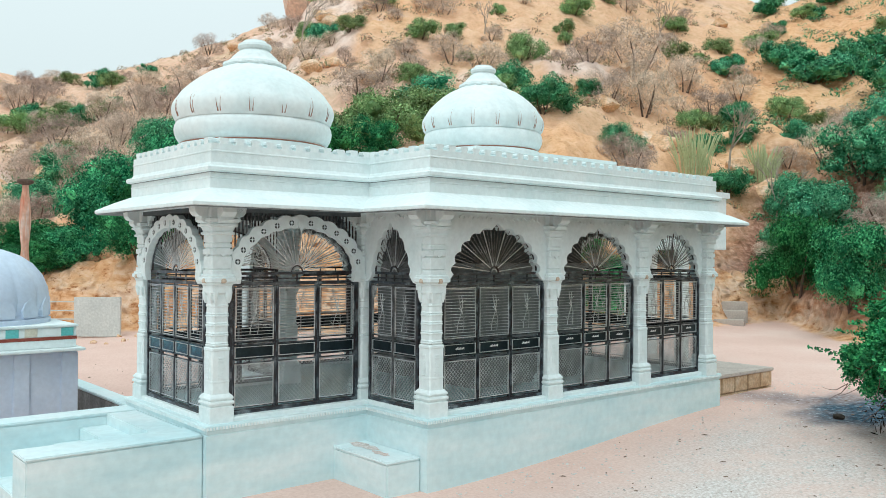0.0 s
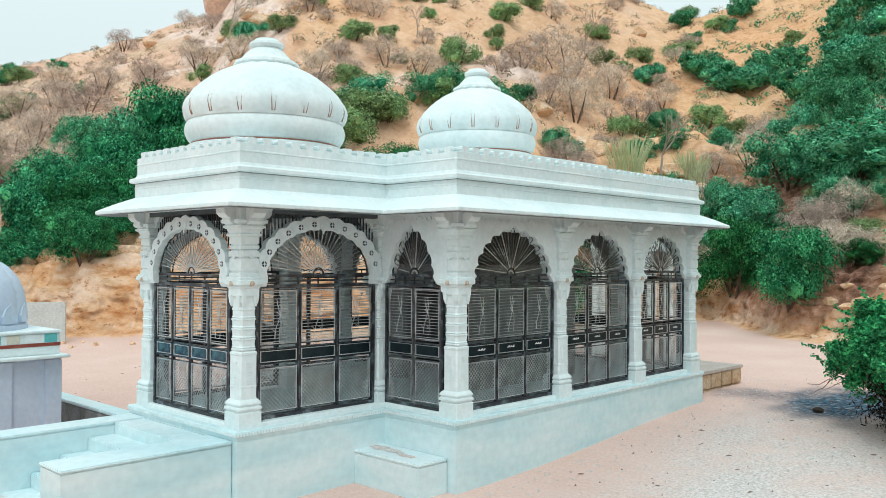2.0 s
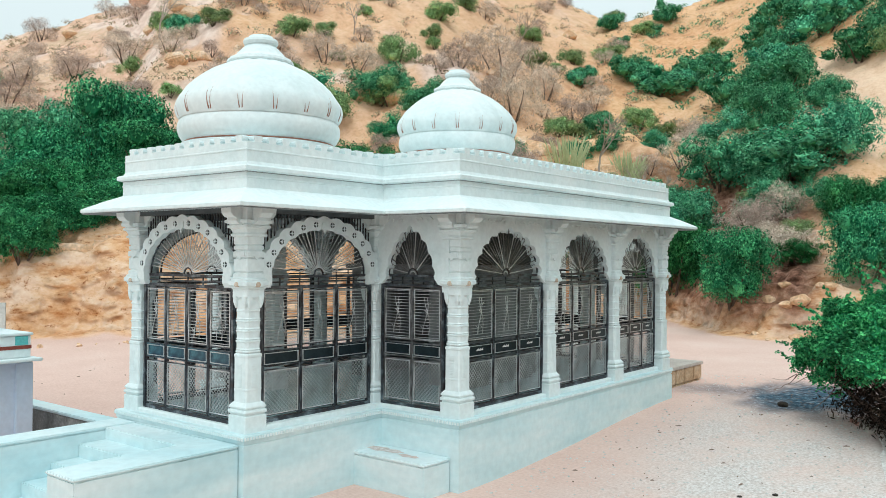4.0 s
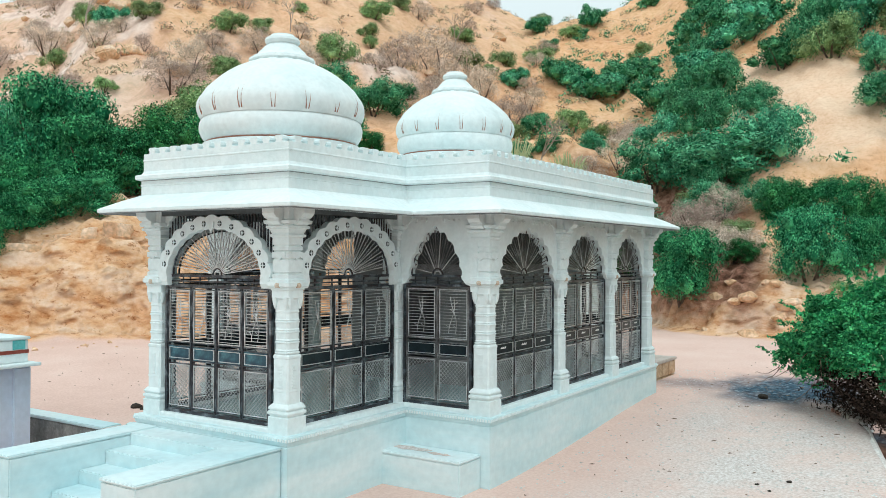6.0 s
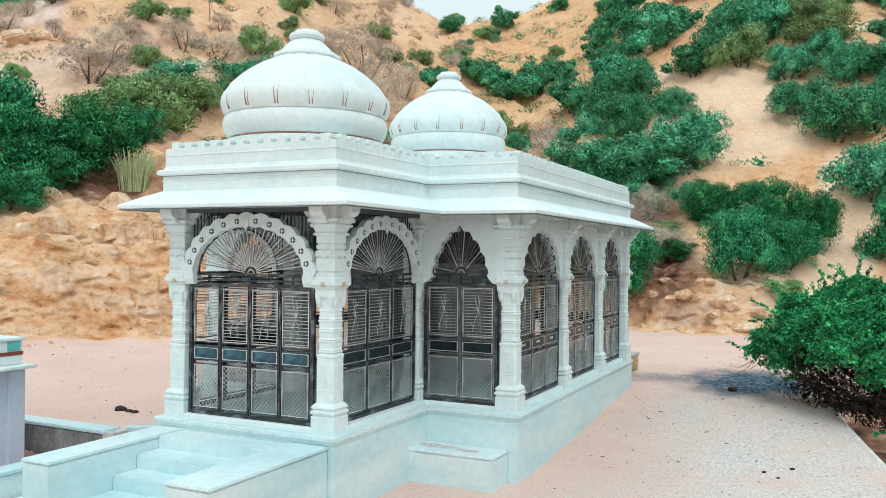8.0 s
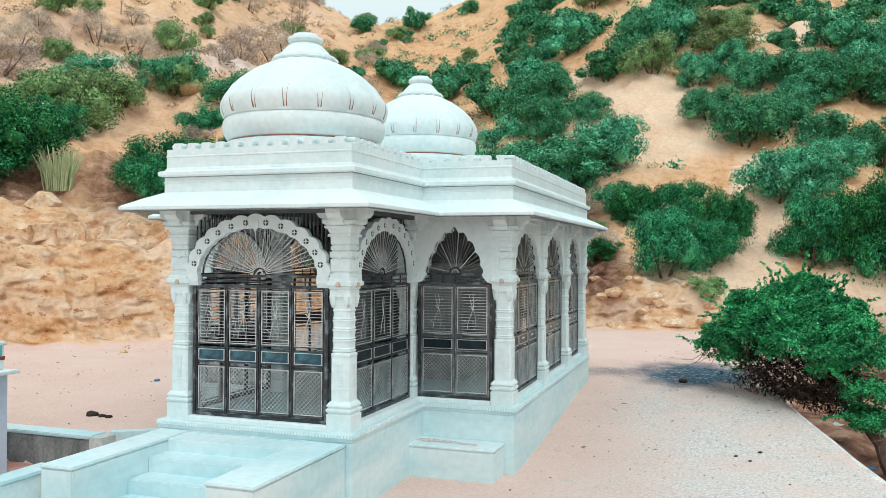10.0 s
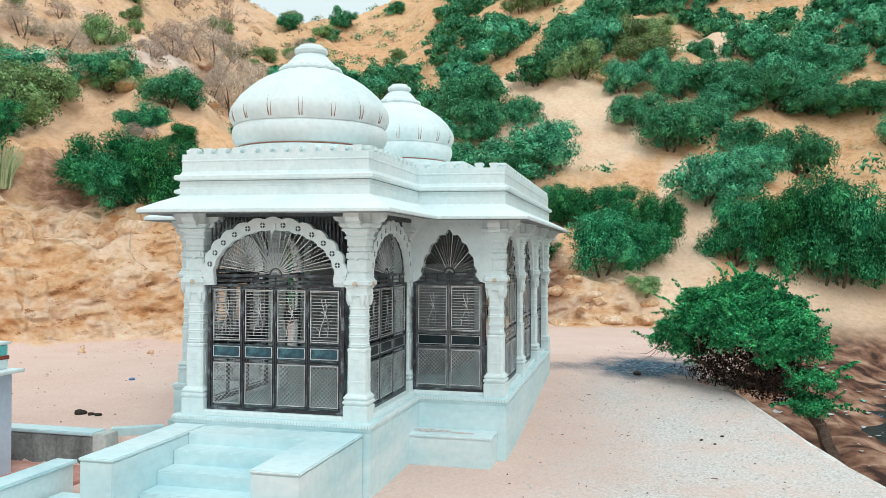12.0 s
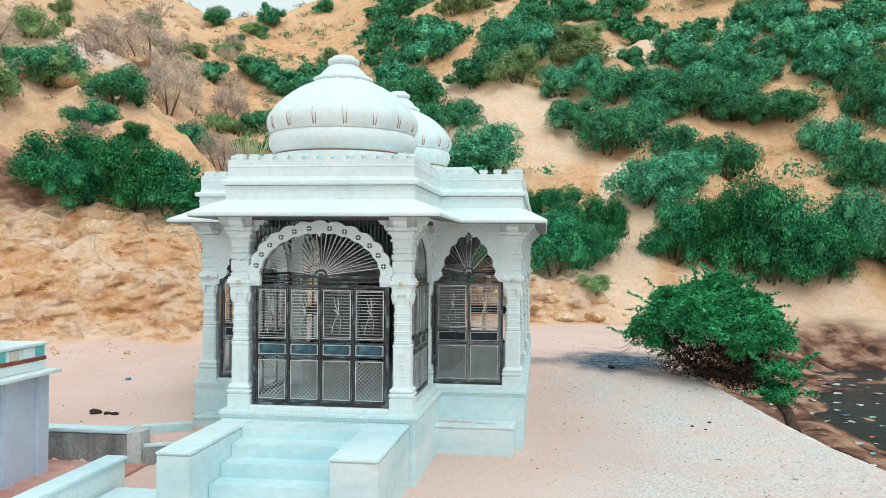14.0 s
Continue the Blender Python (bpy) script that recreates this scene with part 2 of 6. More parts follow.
# domes with melon ribs on square bases
def dome(cx, cy, z, rad, tall, base_half, base_top, lip):
    bm = bmesh.new()
    rings(bm, square(cx, cy, [(base_half, 4.0), (base_half, base_top - 0.06), (base_half + lip, base_top - 0.05), (base_half + lip, base_top), (base_half - 0.2, base_top + 0.01)], 0.01), True, False, True)
    part("dome_base", bm, WHITE, pavilion, "square white roof platform")
    n, lobes, ph = 192, 16, -0.12

    def ring(r, zz, flute):
        return [(cx + r * (1 - flute * (1 - abs(math.sin(lobes * (a - ph) / 2)) ** 0.45)) * math.cos(a), cy + r * (1 - flute * (1 - abs(math.sin(lobes * (a - ph) / 2)) ** 0.45)) * math.sin(a), zz) for a in (2 * math.pi * k / n for k in range(n))]

    prof = [(0.945, 0.215, 0.0), (0.96, 0.228, 0.025), (0.975, 0.245, 0.045), (0.993, 0.28, 0.045), (1.0, 0.32, 0.042), (0.99, 0.36, 0.036), (0.966, 0.397, 0.036), (0.925, 0.437, 0.033), (0.88, 0.488, 0.030), (0.775, 0.56, 0.026), (0.68, 0.615, 0.022), (0.575, 0.665, 0.018), (0.46, 0.705, 0.010), (0.36, 0.738, 0.006), (0.25, 0.80, 0.0)]
    bm = bmesh.new()
    rings(bm, [ring(rad * r, z + tall * h, f) for r, h, f in prof], True, False, True)
    body = part("dome", bm, WHITE, pavilion, "white melon-ribbed onion dome with rusty drip marks", 0.6)
    bm = bmesh.new()
    rings(bm, [ring(rad * r, z + tall * h, 0) for r, h in ((0.92, -0.06), (0.92, 0.0), (0.885, 0.005), (0.885, 0.02), (0.915, 0.035), (0.945, 0.07), (0.962, 0.105), (0.967, 0.14), (0.96, 0.175), (0.945, 0.20), (0.932, 0.21), (0.94, 0.222))])
    part("dome_collar", bm, WHITE, body, "rounded white collar", 0.5)
    bm = bmesh.new()
    rings(bm, [ring(rad * r, z + tall * h, 0) for r, h in ((0.886, 0.006), (0.893, 0.008), (0.893, 0.015), (0.886, 0.018), (0.886, 0.006))])
    part("stain_line", bm, RUST, body, "dark rusty line under the collar", 0.5)
    bm = bmesh.new()
    k = rad / 1.18

    def petals(r, zz, amp, cnt=14):
        return [(cx + k * r * (1 + amp * math.cos(cnt * a)) * math.cos(a), cy + k * r * (1 + amp * math.cos(cnt * a)) * math.sin(a), zz - abs(amp) * 0.5 * (1 - math.cos(cnt * a)) * -0.3) for a in (2 * math.pi * i / 112 for i in range(112))]

    t0 = z + tall
    rings(bm, [petals(r, t0 - dz * tall, a) for r, dz, a in ((0.36, 0.275, 0.0), (0.425, 0.268, 0.03), (0.455, 0.25, 0.045), (0.44, 0.225, 0.045), (0.375, 0.205, 0.04), (0.335, 0.185, 0.035), (0.32, 0.165, 0.03), (0.285, 0.145, 0.02), (0.25, 0.118, 0.0), (0.215, 0.105, 0.0), (0.205, 0.095, 0), (0.235, 0.085, 0), (0.25, 0.065, 0), (0.235, 0.04, 0), (0.19, 0.028, 0), (0.175, 0.02, 0), (0.165, 0.008, 0), (0.10, 0.0, 0))], True, True, True)
    part("lotus_finial", bm, WHITE, body, "white lotus-petal finial", 0.6)
    # rusty drips in the grooves
    for i in range(lobes):
        a = 2 * math.pi * i / lobes + ph
        for s in (-0.016, 0.016):
            bm = bmesh.new()
            hgt = random.uniform(0.07, 0.19)
            pts = []
            for j in range(5):
                h = 0.236 + hgt * j / 4
                near = min(range(len(prof) - 1), key=lambda q: abs(prof[q][1] + prof[q + 1][1] - 2 * h))
                (r0, h0, f0), (r1, h1, f1) = prof[near], prof[near + 1]
                u = (h - h0) / (h1 - h0)
                rr = rad * (r0 + (r1 - r0) * u) * (1 - 0.5 * (f0 + (f1 - f0) * u)) + 0.003
                w = 0.0058 * (1 - j / 5) ** 1.4
                b = a + s * (1 + 0.9 * j / 4)
                pts.append([(cx + rr * math.cos(b + e * w) * q, cy + rr * math.sin(b + e * w) * q, z + tall * h) for e, q in ((-1, 1.0), (1, 1.0), (1, 0.985), (-1, 0.985))])
            rings(bm, pts, True, True, True)
            part("drip_mark", bm, RUST, body)


dome(XC, 6.83, 4.36, 1.16, 1.57, 1.10, 4.27, 0.0)
dome(XC, 11.36, 4.66, 1.10, 1.58, 1.66, 4.50, 0.03)

# pillars
PILLARS = [(XC + 1.16, 5.735), (XC + 1.09, 8.035), (XC + 2.555, 8.108), (XC + 2.515, 10.40), (XC + 2.49, 12.60), (XC + 2.485, 14.56), (XC + 0.95, 14.56)]


def pillar():
    bm = bmesh.new()
    rings(bm, square(0, 0, [(0.126, 1.05), (0.122, 1.09), (0.122, 1.20), (0.125, 1.205), (0.125, 1.225), (0.122, 1.23), (0.122, 1.60), (0.128, 1.61), (0.128, 1.635), (0.116, 1.65)], 0.16))
    p = part("pillar", bm, WHITE, pavilion, "carved white stone pillar", m=pose(0, 0, 0))
    # ringed waist
    bm = bmesh.new()
    prof = [(0.112, 1.645)]
    for z in (1.665, 1.79, 1.915, 2.035):
        prof += [(0.112, z - 0.006), (0.120, z), (0.121, z + 0.014), (0.108, z + 0.020), (0.108, z + 0.027), (0.118, z + 0.033), (0.113, z + 0.041), (0.108, z + 0.05)]
    prof += [(0.107, 2.15), (0.114, 2.16), (0.114, 2.178), (0.108, 2.186), (0.112, 2.36)]
    rings(bm, square(0, 0, prof, 0.26))
    part("pillar_waist", bm, WHITE, p, "waist of the pillar ringed with mouldings")
    bm = bmesh.new()
    rings(bm, square(0, 0, [(0.122, 2.55), (0.138, 2.565), (0.138, 2.615), (0.118, 2.622), (0.118, 2.637), (0.134, 2.645), (0.134, 2.79), (0.118, 2.797), (0.118, 2.808), (0.142, 2.815), (0.142, 2.88), (0.118, 2.888), (0.118, 2.90), (0.133, 2.908), (0.133, 2.95), (0.118, 2.957), (0.118, 2.968), (0.133, 2.975), (0.133, 3.08)], 0.09), True, True, True)
    block = part("pillar_block", bm, WHITE, p)
    # pointed drops carved on the upper block
    for sx, sy in ((1, 0), (-1, 0), (0, 1), (0, -1)):
        bm = bmesh.new()
        pts = [(-0.10, 2.885), (-0.10, 2.83), (-0.07, 2.815), (-0.04, 2.83), (0, 2.785), (0.04, 2.83), (0.07, 2.815), (0.10, 2.83), (0.10, 2.885)]
        rings(bm, [[(sx * q - sy * u, sy * q + sx * u, z) for u, z in pts] for q in (0.128, 0.152)], True, True, True)
        part("carved_drop", bm, WHITE, block)
    bm = bmesh.new()
    rings(bm, square(0, 0, [(0.165, LIP - 0.01), (0.165, 0.90), (0.150, 0.908), (0.150, 0.924), (0.166, 0.93), (0.172, 0.95), (0.166, 0.97), (0.150, 0.977), (0.150, 0.99), (0.163, 0.998), (0.163, 1.015), (0.145, 1.04), (0.127, 1.06)], 0.06), True, True, True)
    part("pillar_base", bm, WHITE, p)
    # vertical strips on the shaft's faces
    bm = bmesh.new()
    for sx, sy in ((1, 0), (-1, 0), (0, 1), (0, -1)):
        for z in range(8):
            zz = 1.25 + 0.036 * z
            box(bm, sx * 0.122 - (0.04 if sy else 0.009), sx * 0.122 + (0.04 if sy else 0.009), sy * 0.122 - (0.04 if sx else 0.009), sy * 0.122 + (0.04 if sx else 0.009), zz, zz + 0.022)
    tagged(part("carved_strip_work", bm, WHITE, p), kind="stuff")
    bm = bmesh.new()
    rings(bm, square(0, 0, [(0.112, 2.31), (0.14, 2.335), (0.14, 2.42), (0.152, 2.435), (0.152, 2.455), (0.183, 2.475), (0.183, 2.52), (0.165, 2.53), (0.165, 2.55), (0.135, 2.57)], 0.1), True, True, True)
    part("pillar_band", bm, WHITE, p)
    for sx, sy in ((1, 0), (-1, 0), (0, 1), (0, -1)):
        for o in (-0.085, 0.085):
            bm = bmesh.new()
            cx, cy = sx * 0.122 + (o if sy else 0), sy * 0.122 + (o if sx else 0)
            rings(bm, square(cx, cy, [(0.006, 2.20), (0.024, 2.26), (0.034, 2.345)], 0.3), True, True, True)
            part("pendant", bm, WHITE, p)
        bm = bmesh.new()
        rings(bm, square(sx * 0.168, sy * 0.168, [(0.022, 2.455), (0.032, 2.47), (0.034, 2.49), (0.022, 2.515)], 0.3), True, True, True)
        part("carved_boss", bm, OCHRE, p, "small ochre carved boss")
    # stepped capital with corbels to four sides
    bm = bmesh.new()
    rings(bm, square(0, 0, [(0.131, 3.06), (0.160, 3.07), (0.160, 3.095), (0.142, 3.102), (0.142, 3.115), (0.162, 3.16), (0.192, 3.172), (0.192, 3.198), (0.172, 3.205), (0.172, 3.216), (0.21, 3.228), (0.215, 3.265), (0.18, 3.275), (0.18, 3.43)], 0.06), True, True, True)
    part("capital", bm, WHITE, p)
    for sx, sy in ((1, 0), (-1, 0), (0, 1), (0, -1)):
        bm = bmesh.new()
        prof = [(0.15, 3.20), (0.23, 3.215), (0.265, 3.25), (0.26, 3.29), (0.30, 3.30), (0.34, 3.345), (0.35, 3.425), (0.15, 3.425)]
        w = 0.095
        a = [(r * sx - w * sy, r * sy + w * sx, z) for r, z in prof]
        b = [(r * sx + w * sy, r * sy - w * sx, z) for r, z in prof]
        rings(bm, [a, b], True, True, True)
        part("corbel", bm, WHITE, p)
    return p


first = pillar()
spots = PILLARS + [(2 * XC - x - (WEST if XC - x < -1.5 else 0.0), y) for x, y in PILLARS]
first.matrix_basis = pose(*spots[0], 0)
for x, y in spots[1:]:
    copy_thing(first, pose(x, y, 0))


# cusped arches: walls over the hall's bays
def arch_height(u, narrow):
    """Height of a pointed (narrow) or fuller arch over u, the share of its half width."""
    u = min(1.0, abs(u))
    return (1 - u ** 1.8) ** 0.68 if narrow else (1 - u ** 2) ** 0.56


def cusped(hw, zs, za, foils, narrow, depth=0.07):
    """The outline of a many-lobed pointed arch, from its left springing to its right one."""
    pts = []
    for f in range(foils):
        for j in range(9):
            th = math.pi * (f + j / 8) / foils
            u = -math.cos(th)
            k = 1 + depth * (math.sin(math.pi * j / 8) - 0.7)
            tip = 0.035 * max(0, 1 - abs(th - math.pi / 2) / 0.13)
            pts.append((hw * u * k, zs + (za - zs) * arch_height(u, narrow) * k + tip))
    return pts


def bay(width, kind, m, foils=11, apex=3.22):
    """The filling of one bay in its own axes: x along it, y inward, from its middle."""
    hw = width / 2
    if kind == "wall":
        op = hw * (0.78 if foils == 9 else 0.86)
        arch = cusped(op, 2.57, apex, foils, foils == 9)
        bm = bmesh.new()
        slab(bm, [(-hw - 0.12, 2.36), (-hw - 0.01, 2.36), (-hw - 0.005, 2.44), (-(op + hw) / 2, 2.46), (-op, 2.53)] + arch + [(op, 2.53), ((op + hw) / 2, 2.46), (hw + 0.005, 2.44), (hw + 0.01, 2.36), (hw + 0.12, 2.36), (hw + 0.12, 3.43), (-hw - 0.12, 3.43)], -0.03, 0.13)
        scroll = bmesh.new()
        for side in (-1, 1):
            for q in range(int((hw - 0.12) / 0.17)):
                cx, cz = side * (0.16 + 0.17 * q), 3.335
                wire(scroll, [(cx + side * (0.075 - 0.011 * i) * math.cos(0.75 * i), -0.036, cz + (0.05 - 0.006 * i) * math.sin(0.75 * i)) for i in range(9)], 0.017)
        wall = part("arch_wall", bm, WHITE, pavilion, "white wall with a cusped arch", m=m)
        tagged(part("scroll_carving", scroll, WHITE, wall), kind="stuff")
        # a grey lining laid on the white wall to dim its inner face
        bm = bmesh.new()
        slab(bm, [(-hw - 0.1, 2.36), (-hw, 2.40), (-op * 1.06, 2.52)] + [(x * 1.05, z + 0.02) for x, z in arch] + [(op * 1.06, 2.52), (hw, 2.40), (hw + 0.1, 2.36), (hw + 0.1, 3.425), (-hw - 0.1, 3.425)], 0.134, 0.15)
        part("inner_lining", bm, GREYWALL, wall, "grey lining added to dim the inner face")
        return wall
    n = 13
    rx, rz, th = hw - 0.05, 0.60, 0.155
    outer, inner = [], []
    for k in range(n * 8 + 1):
        a = math.pi * k / (n * 8)
        s = abs(math.sin(math.pi * k / 8))
        outer.append((-(rx + th * 0.55 + 0.035 * s) * math.cos(a), 2.57 + (rz + th * 1.0 + 0.035 * s) * math.sin(a)))
        inner.append((-(rx - th * 0.45 + 0.018 * s) * math.cos(a), 2.57 + (rz + 0.018 * s) * math.sin(a)))
    bm = bmesh.new()
    rings(bm, [[(x, -0.06, z) for x, z in outer], [(x, -0.06, z) for x, z in inner], [(x, 0.03, z) for x, z in inner], [(x, 0.03, z) for x, z in outer], [(x, -0.06, z) for x, z in outer]], False)
    bmesh.ops.remove_doubles(bm, verts=bm.verts, dist=1e-5)
    for e in (0, -1):
        x = outer[e][0]
        s = -1 if x < 0 else 1
        rings(bm, [[(inner[e][0], y, z), (s * (hw + 0.05), y, z), (s * (hw + 0.05), y2, z), (inner[e][0], y2, z)] for y, y2, z in ((-0.06, 0.03, 2.572), (-0.06, 0.03, 2.50), (-0.03, 0.03, 2.44))], True, True, True)
    band = part("arch_band", bm, WHITE, pavilion, "white scalloped arch band with pierced rosettes", m=m)
    turns = [radians(q) for g in range(6) for q in (13 + 13.6 * g, 167 - 13.6 * g)]
    for a in turns:
        cx, cz = -(rx + th * 0.06) * math.cos(a), 2.57 + (rz + th * 0.52) * math.sin(a)
        # a dark disc stands in for the shade seen through each pierced hole
        bm = bmesh.new()
        r = 0.037
        slab(bm, [(cx + r * math.cos(q), cz + r * math.sin(q)) for q in (2 * math.pi * i / 16 for i in range(16))], -0.063, -0.058)
        ros = part("rosette", bm, PANEL, band, "dark disc in place of a pierced rosette")
        bm = bmesh.new()
        for q in range(4):
            b = q * math.pi / 2
            bar(bm, (cx, -0.066, cz), (cx + 0.036 * math.cos(b), -0.066, cz + 0.036 * math.sin(b)), 0.009, 0.008)
        slab(bm, [(cx + 0.015 * math.cos(math.pi * i / 4), cz + 0.015 * math.sin(math.pi * i / 4)) for i in range(8)], -0.069, -0.064)
        part("petal_cross", bm, WHITE, ros)
    # pointed drop at the crown
    bm = bmesh.new()
    slab(bm, [(-0.045, 2.57 + rz + 0.10), (-0.05, 2.57 + rz + 0.03), (-0.02, 2.57 + rz - 0.005), (0, 2.57 + rz - 0.05), (0.02, 2.57 + rz - 0.005), (0.05, 2.57 + rz + 0.03), (0.045, 2.57 + rz + 0.10)], -0.078, -0.055)
    part("crown_drop", bm, WHITE, band)
    # upright bars in the spandrels and the lintel above
    x = -hw + 0.03
    while x < hw:
        a = math.acos(max(-1, min(1, -x / (rx + th * 0.55))))
        zl = 2.57 + (rz + th * 0.9) * math.sin(a)
        if zl < 3.40:
            bm = bmesh.new()
            bar(bm, (x, 0.06, zl), (x, 0.06, 3.43), 0.014)
            part("spandrel_bar", bm, STEEL, band)
        x += 0.055
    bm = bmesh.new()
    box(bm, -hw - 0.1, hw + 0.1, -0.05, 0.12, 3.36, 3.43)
    part("lintel", bm, DIMINSIDE, band)
    return band


def facing(x, y, turn):
    return pose(x, y, 0, 0, 0, turn)


# the bays: middle, width, leaves, way it faces, filling
GY = 5.63
P3, P4, P5, P6 = 8.108, 10.40, 12.60, 14.56
BAYS = [((XC, GY, 0), 1.95, 4, "band", 0)]
for side in (1, -1):
    tn = 90 * side
    BAYS += [((XC + side * 1.205, 6.885, tn), 1.98, 3, "band", 0),
             ((XC + side * (1.825 if side > 0 else 1.865), YH + 0.12, 0), 1.14, 2, "wall", 9)]
    for lo, hi in ((P3, P4), (P4, P5), (P5, P6)):
        mid = (lo + hi) / 2
        BAYS.append(((XC + side * (hall_half(mid) - 0.165 + (WEST if side < 0 else 0.0)), mid, tn + side * 1.0), hi - lo - 0.27, 3, "wall", 11))
for cx, w in ((XC, 1.52), (XC + 1.70, 1.18), (XC - 1.70, 1.18)):
    BAYS.append(((cx, YB - 0.20, 180), w, 3, "wall", 11))
for (x, y, tn), w, leaves, kind, foils in BAYS:
    bay(w, kind, facing(x, y, tn), foils)


# ---- steel gates ----
def gate(width, leaves, kind, foils, m, label, group):
    g = thing("metal_gate", label, "gate", group, m=m)
    hw, y0 = width / 2, 0.045
    bm = bmesh.new()
    for x in (-hw + 0.02, hw - 0.02):
        bar(bm, (x, y0, SILL), (x, y0, 2.57), 0.04, 0.05)
    for z, t in ((SILL + 0.02, 0.04), (2.44, 0.035), (2.50, 0.02), (2.57, 0.035)):
        bar(bm, (-hw, y0, z), (hw, y0, z), t, 0.045)
    for k in range(1, 6):
        x = -hw + width * k / 6
        bar(bm, (x, y0, 2.44), (x, y0, 2.57), 0.016)
    part("gate_frame", bm, STEEL, g)
    lw = (width - 0.08) / leaves
    z0, z1 = SILL + 0.05, 2.42
    lat = bmesh.new()
    zl0, zl1, a = z0 + 0.04, 1.40, lw / 2 - 0.036
    step = 0.0335
    for s in (1, -1):
        c = -a - (zl1 - zl0)
        while c < a:
            u0, u1 = max(-a, c), min(a, c + zl1 - zl0)
            if u1 - u0 > 0.01:
                bar(lat, (s * u0, y0, zl0 + u0 - c), (s * u1, y0, zl0 + u1 - c), 0.0058, 0.006)
            c += step * 1.75
    finish(lat)
    lat_me = bpy.data.meshes.new("lattice")
    lat.to_mesh(lat_me)
    lat_me.materials.append(BRIGHT)
    sl = bmesh.new()
    bar(sl, (-a, 0, 0), (a, 0, 0), 0.0078, 0.009)
    finish(sl)
    slat_me = bpy.data.meshes.new("slat")
    sl.to_mesh(slat_me)
    slat_me.materials.append(BRIGHT)
    pn = bmesh.new()
    box(pn, -a, a, y0 - 0.006, y0 + 0.006, 1.475, 1.625)
    for z in (1.47, 1.63):
        bar(pn, (-a, y0 - 0.01, z), (a, y0 - 0.01, z), 0.014, 0.02)
    finish(pn)
    panel_me = bpy.data.meshes.new("mid_panel")
    pn.to_mesh(panel_me)
    panel_me.materials.append(BLUESHEET if leaves == 4 else PANEL)
    sprigs = []
    for s, ph in ((1, 0.0), (-1, 1.2)):
        sp = bmesh.new()
        stem = [Vector((s * (0.04 + 0.03 * math.sin(k / 14 * 5 + ph)) - 0.05 * s * k / 14, y0 - 0.02, 1.78 + 0.50 * k / 14)) for k in range(15)]
        wire(sp, stem, 0.007)
        for k in range(2, 14, 3):
            d = 1 if k % 2 else -1
            wire(sp, [stem[k] + Vector((d * 0.055 * q, 0, 0.06 * q - 0.02 * q * q)) for q in (0, 0.35, 0.7, 1.0)], 0.006)
        finish(sp)
        sprig_me = bpy.data.meshes.new("sprig")
        sp.to_mesh(sprig_me)
        sprig_me.materials.append(BRIGHT)
        sprigs.append(sprig_me)
    for k in range(leaves):
        cx = -hw + 0.04 + lw * (k + 0.5)
        bm = bmesh.new()
        h = lw / 2 - 0.012
        for x in (-h, h):
            bar(bm, (x, y0, z0), (x, y0, z1), 0.014, 0.03)
        for x in (-a, a):
            bar(bm, (x, y0, z0), (x, y0, z1), 0.009, 0.02)
        for z in (z0, z0 + 0.035, 1.41, 1.455, 1.645, 1.69, z1 - 0.03, z1):
            bar(bm, (-h, y0, z), (h, y0, z), 0.014, 0.026)
        leaf = part("leaf", bm, DULL if leaves == 2 else STEEL, g, m=pose(cx, 0, 0))
        bm = bmesh.new()
        for za, zb in ((z0 + 0.04, 1.40), (1.475, 1.625), (1.70, z1 - 0.035)):
            loop = [(-a, za), (a, za), (a, zb), (-a, zb)]
            inner = [(-a + 0.012, za + 0.012), (a - 0.012, za + 0.012), (a - 0.012, zb - 0.012), (-a + 0.012, zb - 0.012)]
            rings(bm, [[(x, y0 - 0.018, z) for x, z in loop], [(x, y0 - 0.018, z) for x, z in inner], [(x, y0 - 0.006, z) for x, z in inner], [(x, y0 - 0.006, z) for x, z in loop], [(x, y0 - 0.018, z) for x, z in loop]])
        tagged(part("edging", bm, BRIGHT, leaf), kind="stuff")
        place("lattice", lat_me, leaf)
        place("mid_panel", panel_me, leaf)
        for sm in sprigs:
            place("sprig", sm, leaf)
        z = 1.73
        while z < z1 - 0.04:
            place("slat", slat_me, leaf, m=pose(0, y0, z))
            z += 0.042
    # sunburst fan
    if kind == "band":
        edge_at = lambda t: (-(hw - 0.13) * math.cos(t), 2.585 + 0.61 * math.sin(t))
    else:
        op = hw * (0.78 if foils == 9 else 0.86)
        edge_at = lambda t: (-op * math.cos(t), 2.585 + 0.66 * arch_height(math.cos(t), foils == 9))
    fan = None
    for r, wd in ((0.085, 0.016), (0.05, 0.014)):
        bm = bmesh.new()
        wire(bm, [(-r * math.cos(math.pi * i / 14), y0, 2.585 + r * math.sin(math.pi * i / 14)) for i in range(15)], wd)
        if fan is None:
            fan = part("fan", bm, STEEL, g, "sunburst fan of steel rays")
        else:
            part("hub_ring", bm, BRIGHT, fan)
    bm = bmesh.new()
    wire(bm, [(edge_at(math.pi * i / 36)[0], y0, edge_at(math.pi * i / 36)[1]) for i in range(37)], 0.018)
    part("rim", bm, STEEL, fan)
    n = 17 if width > 1.2 else 13
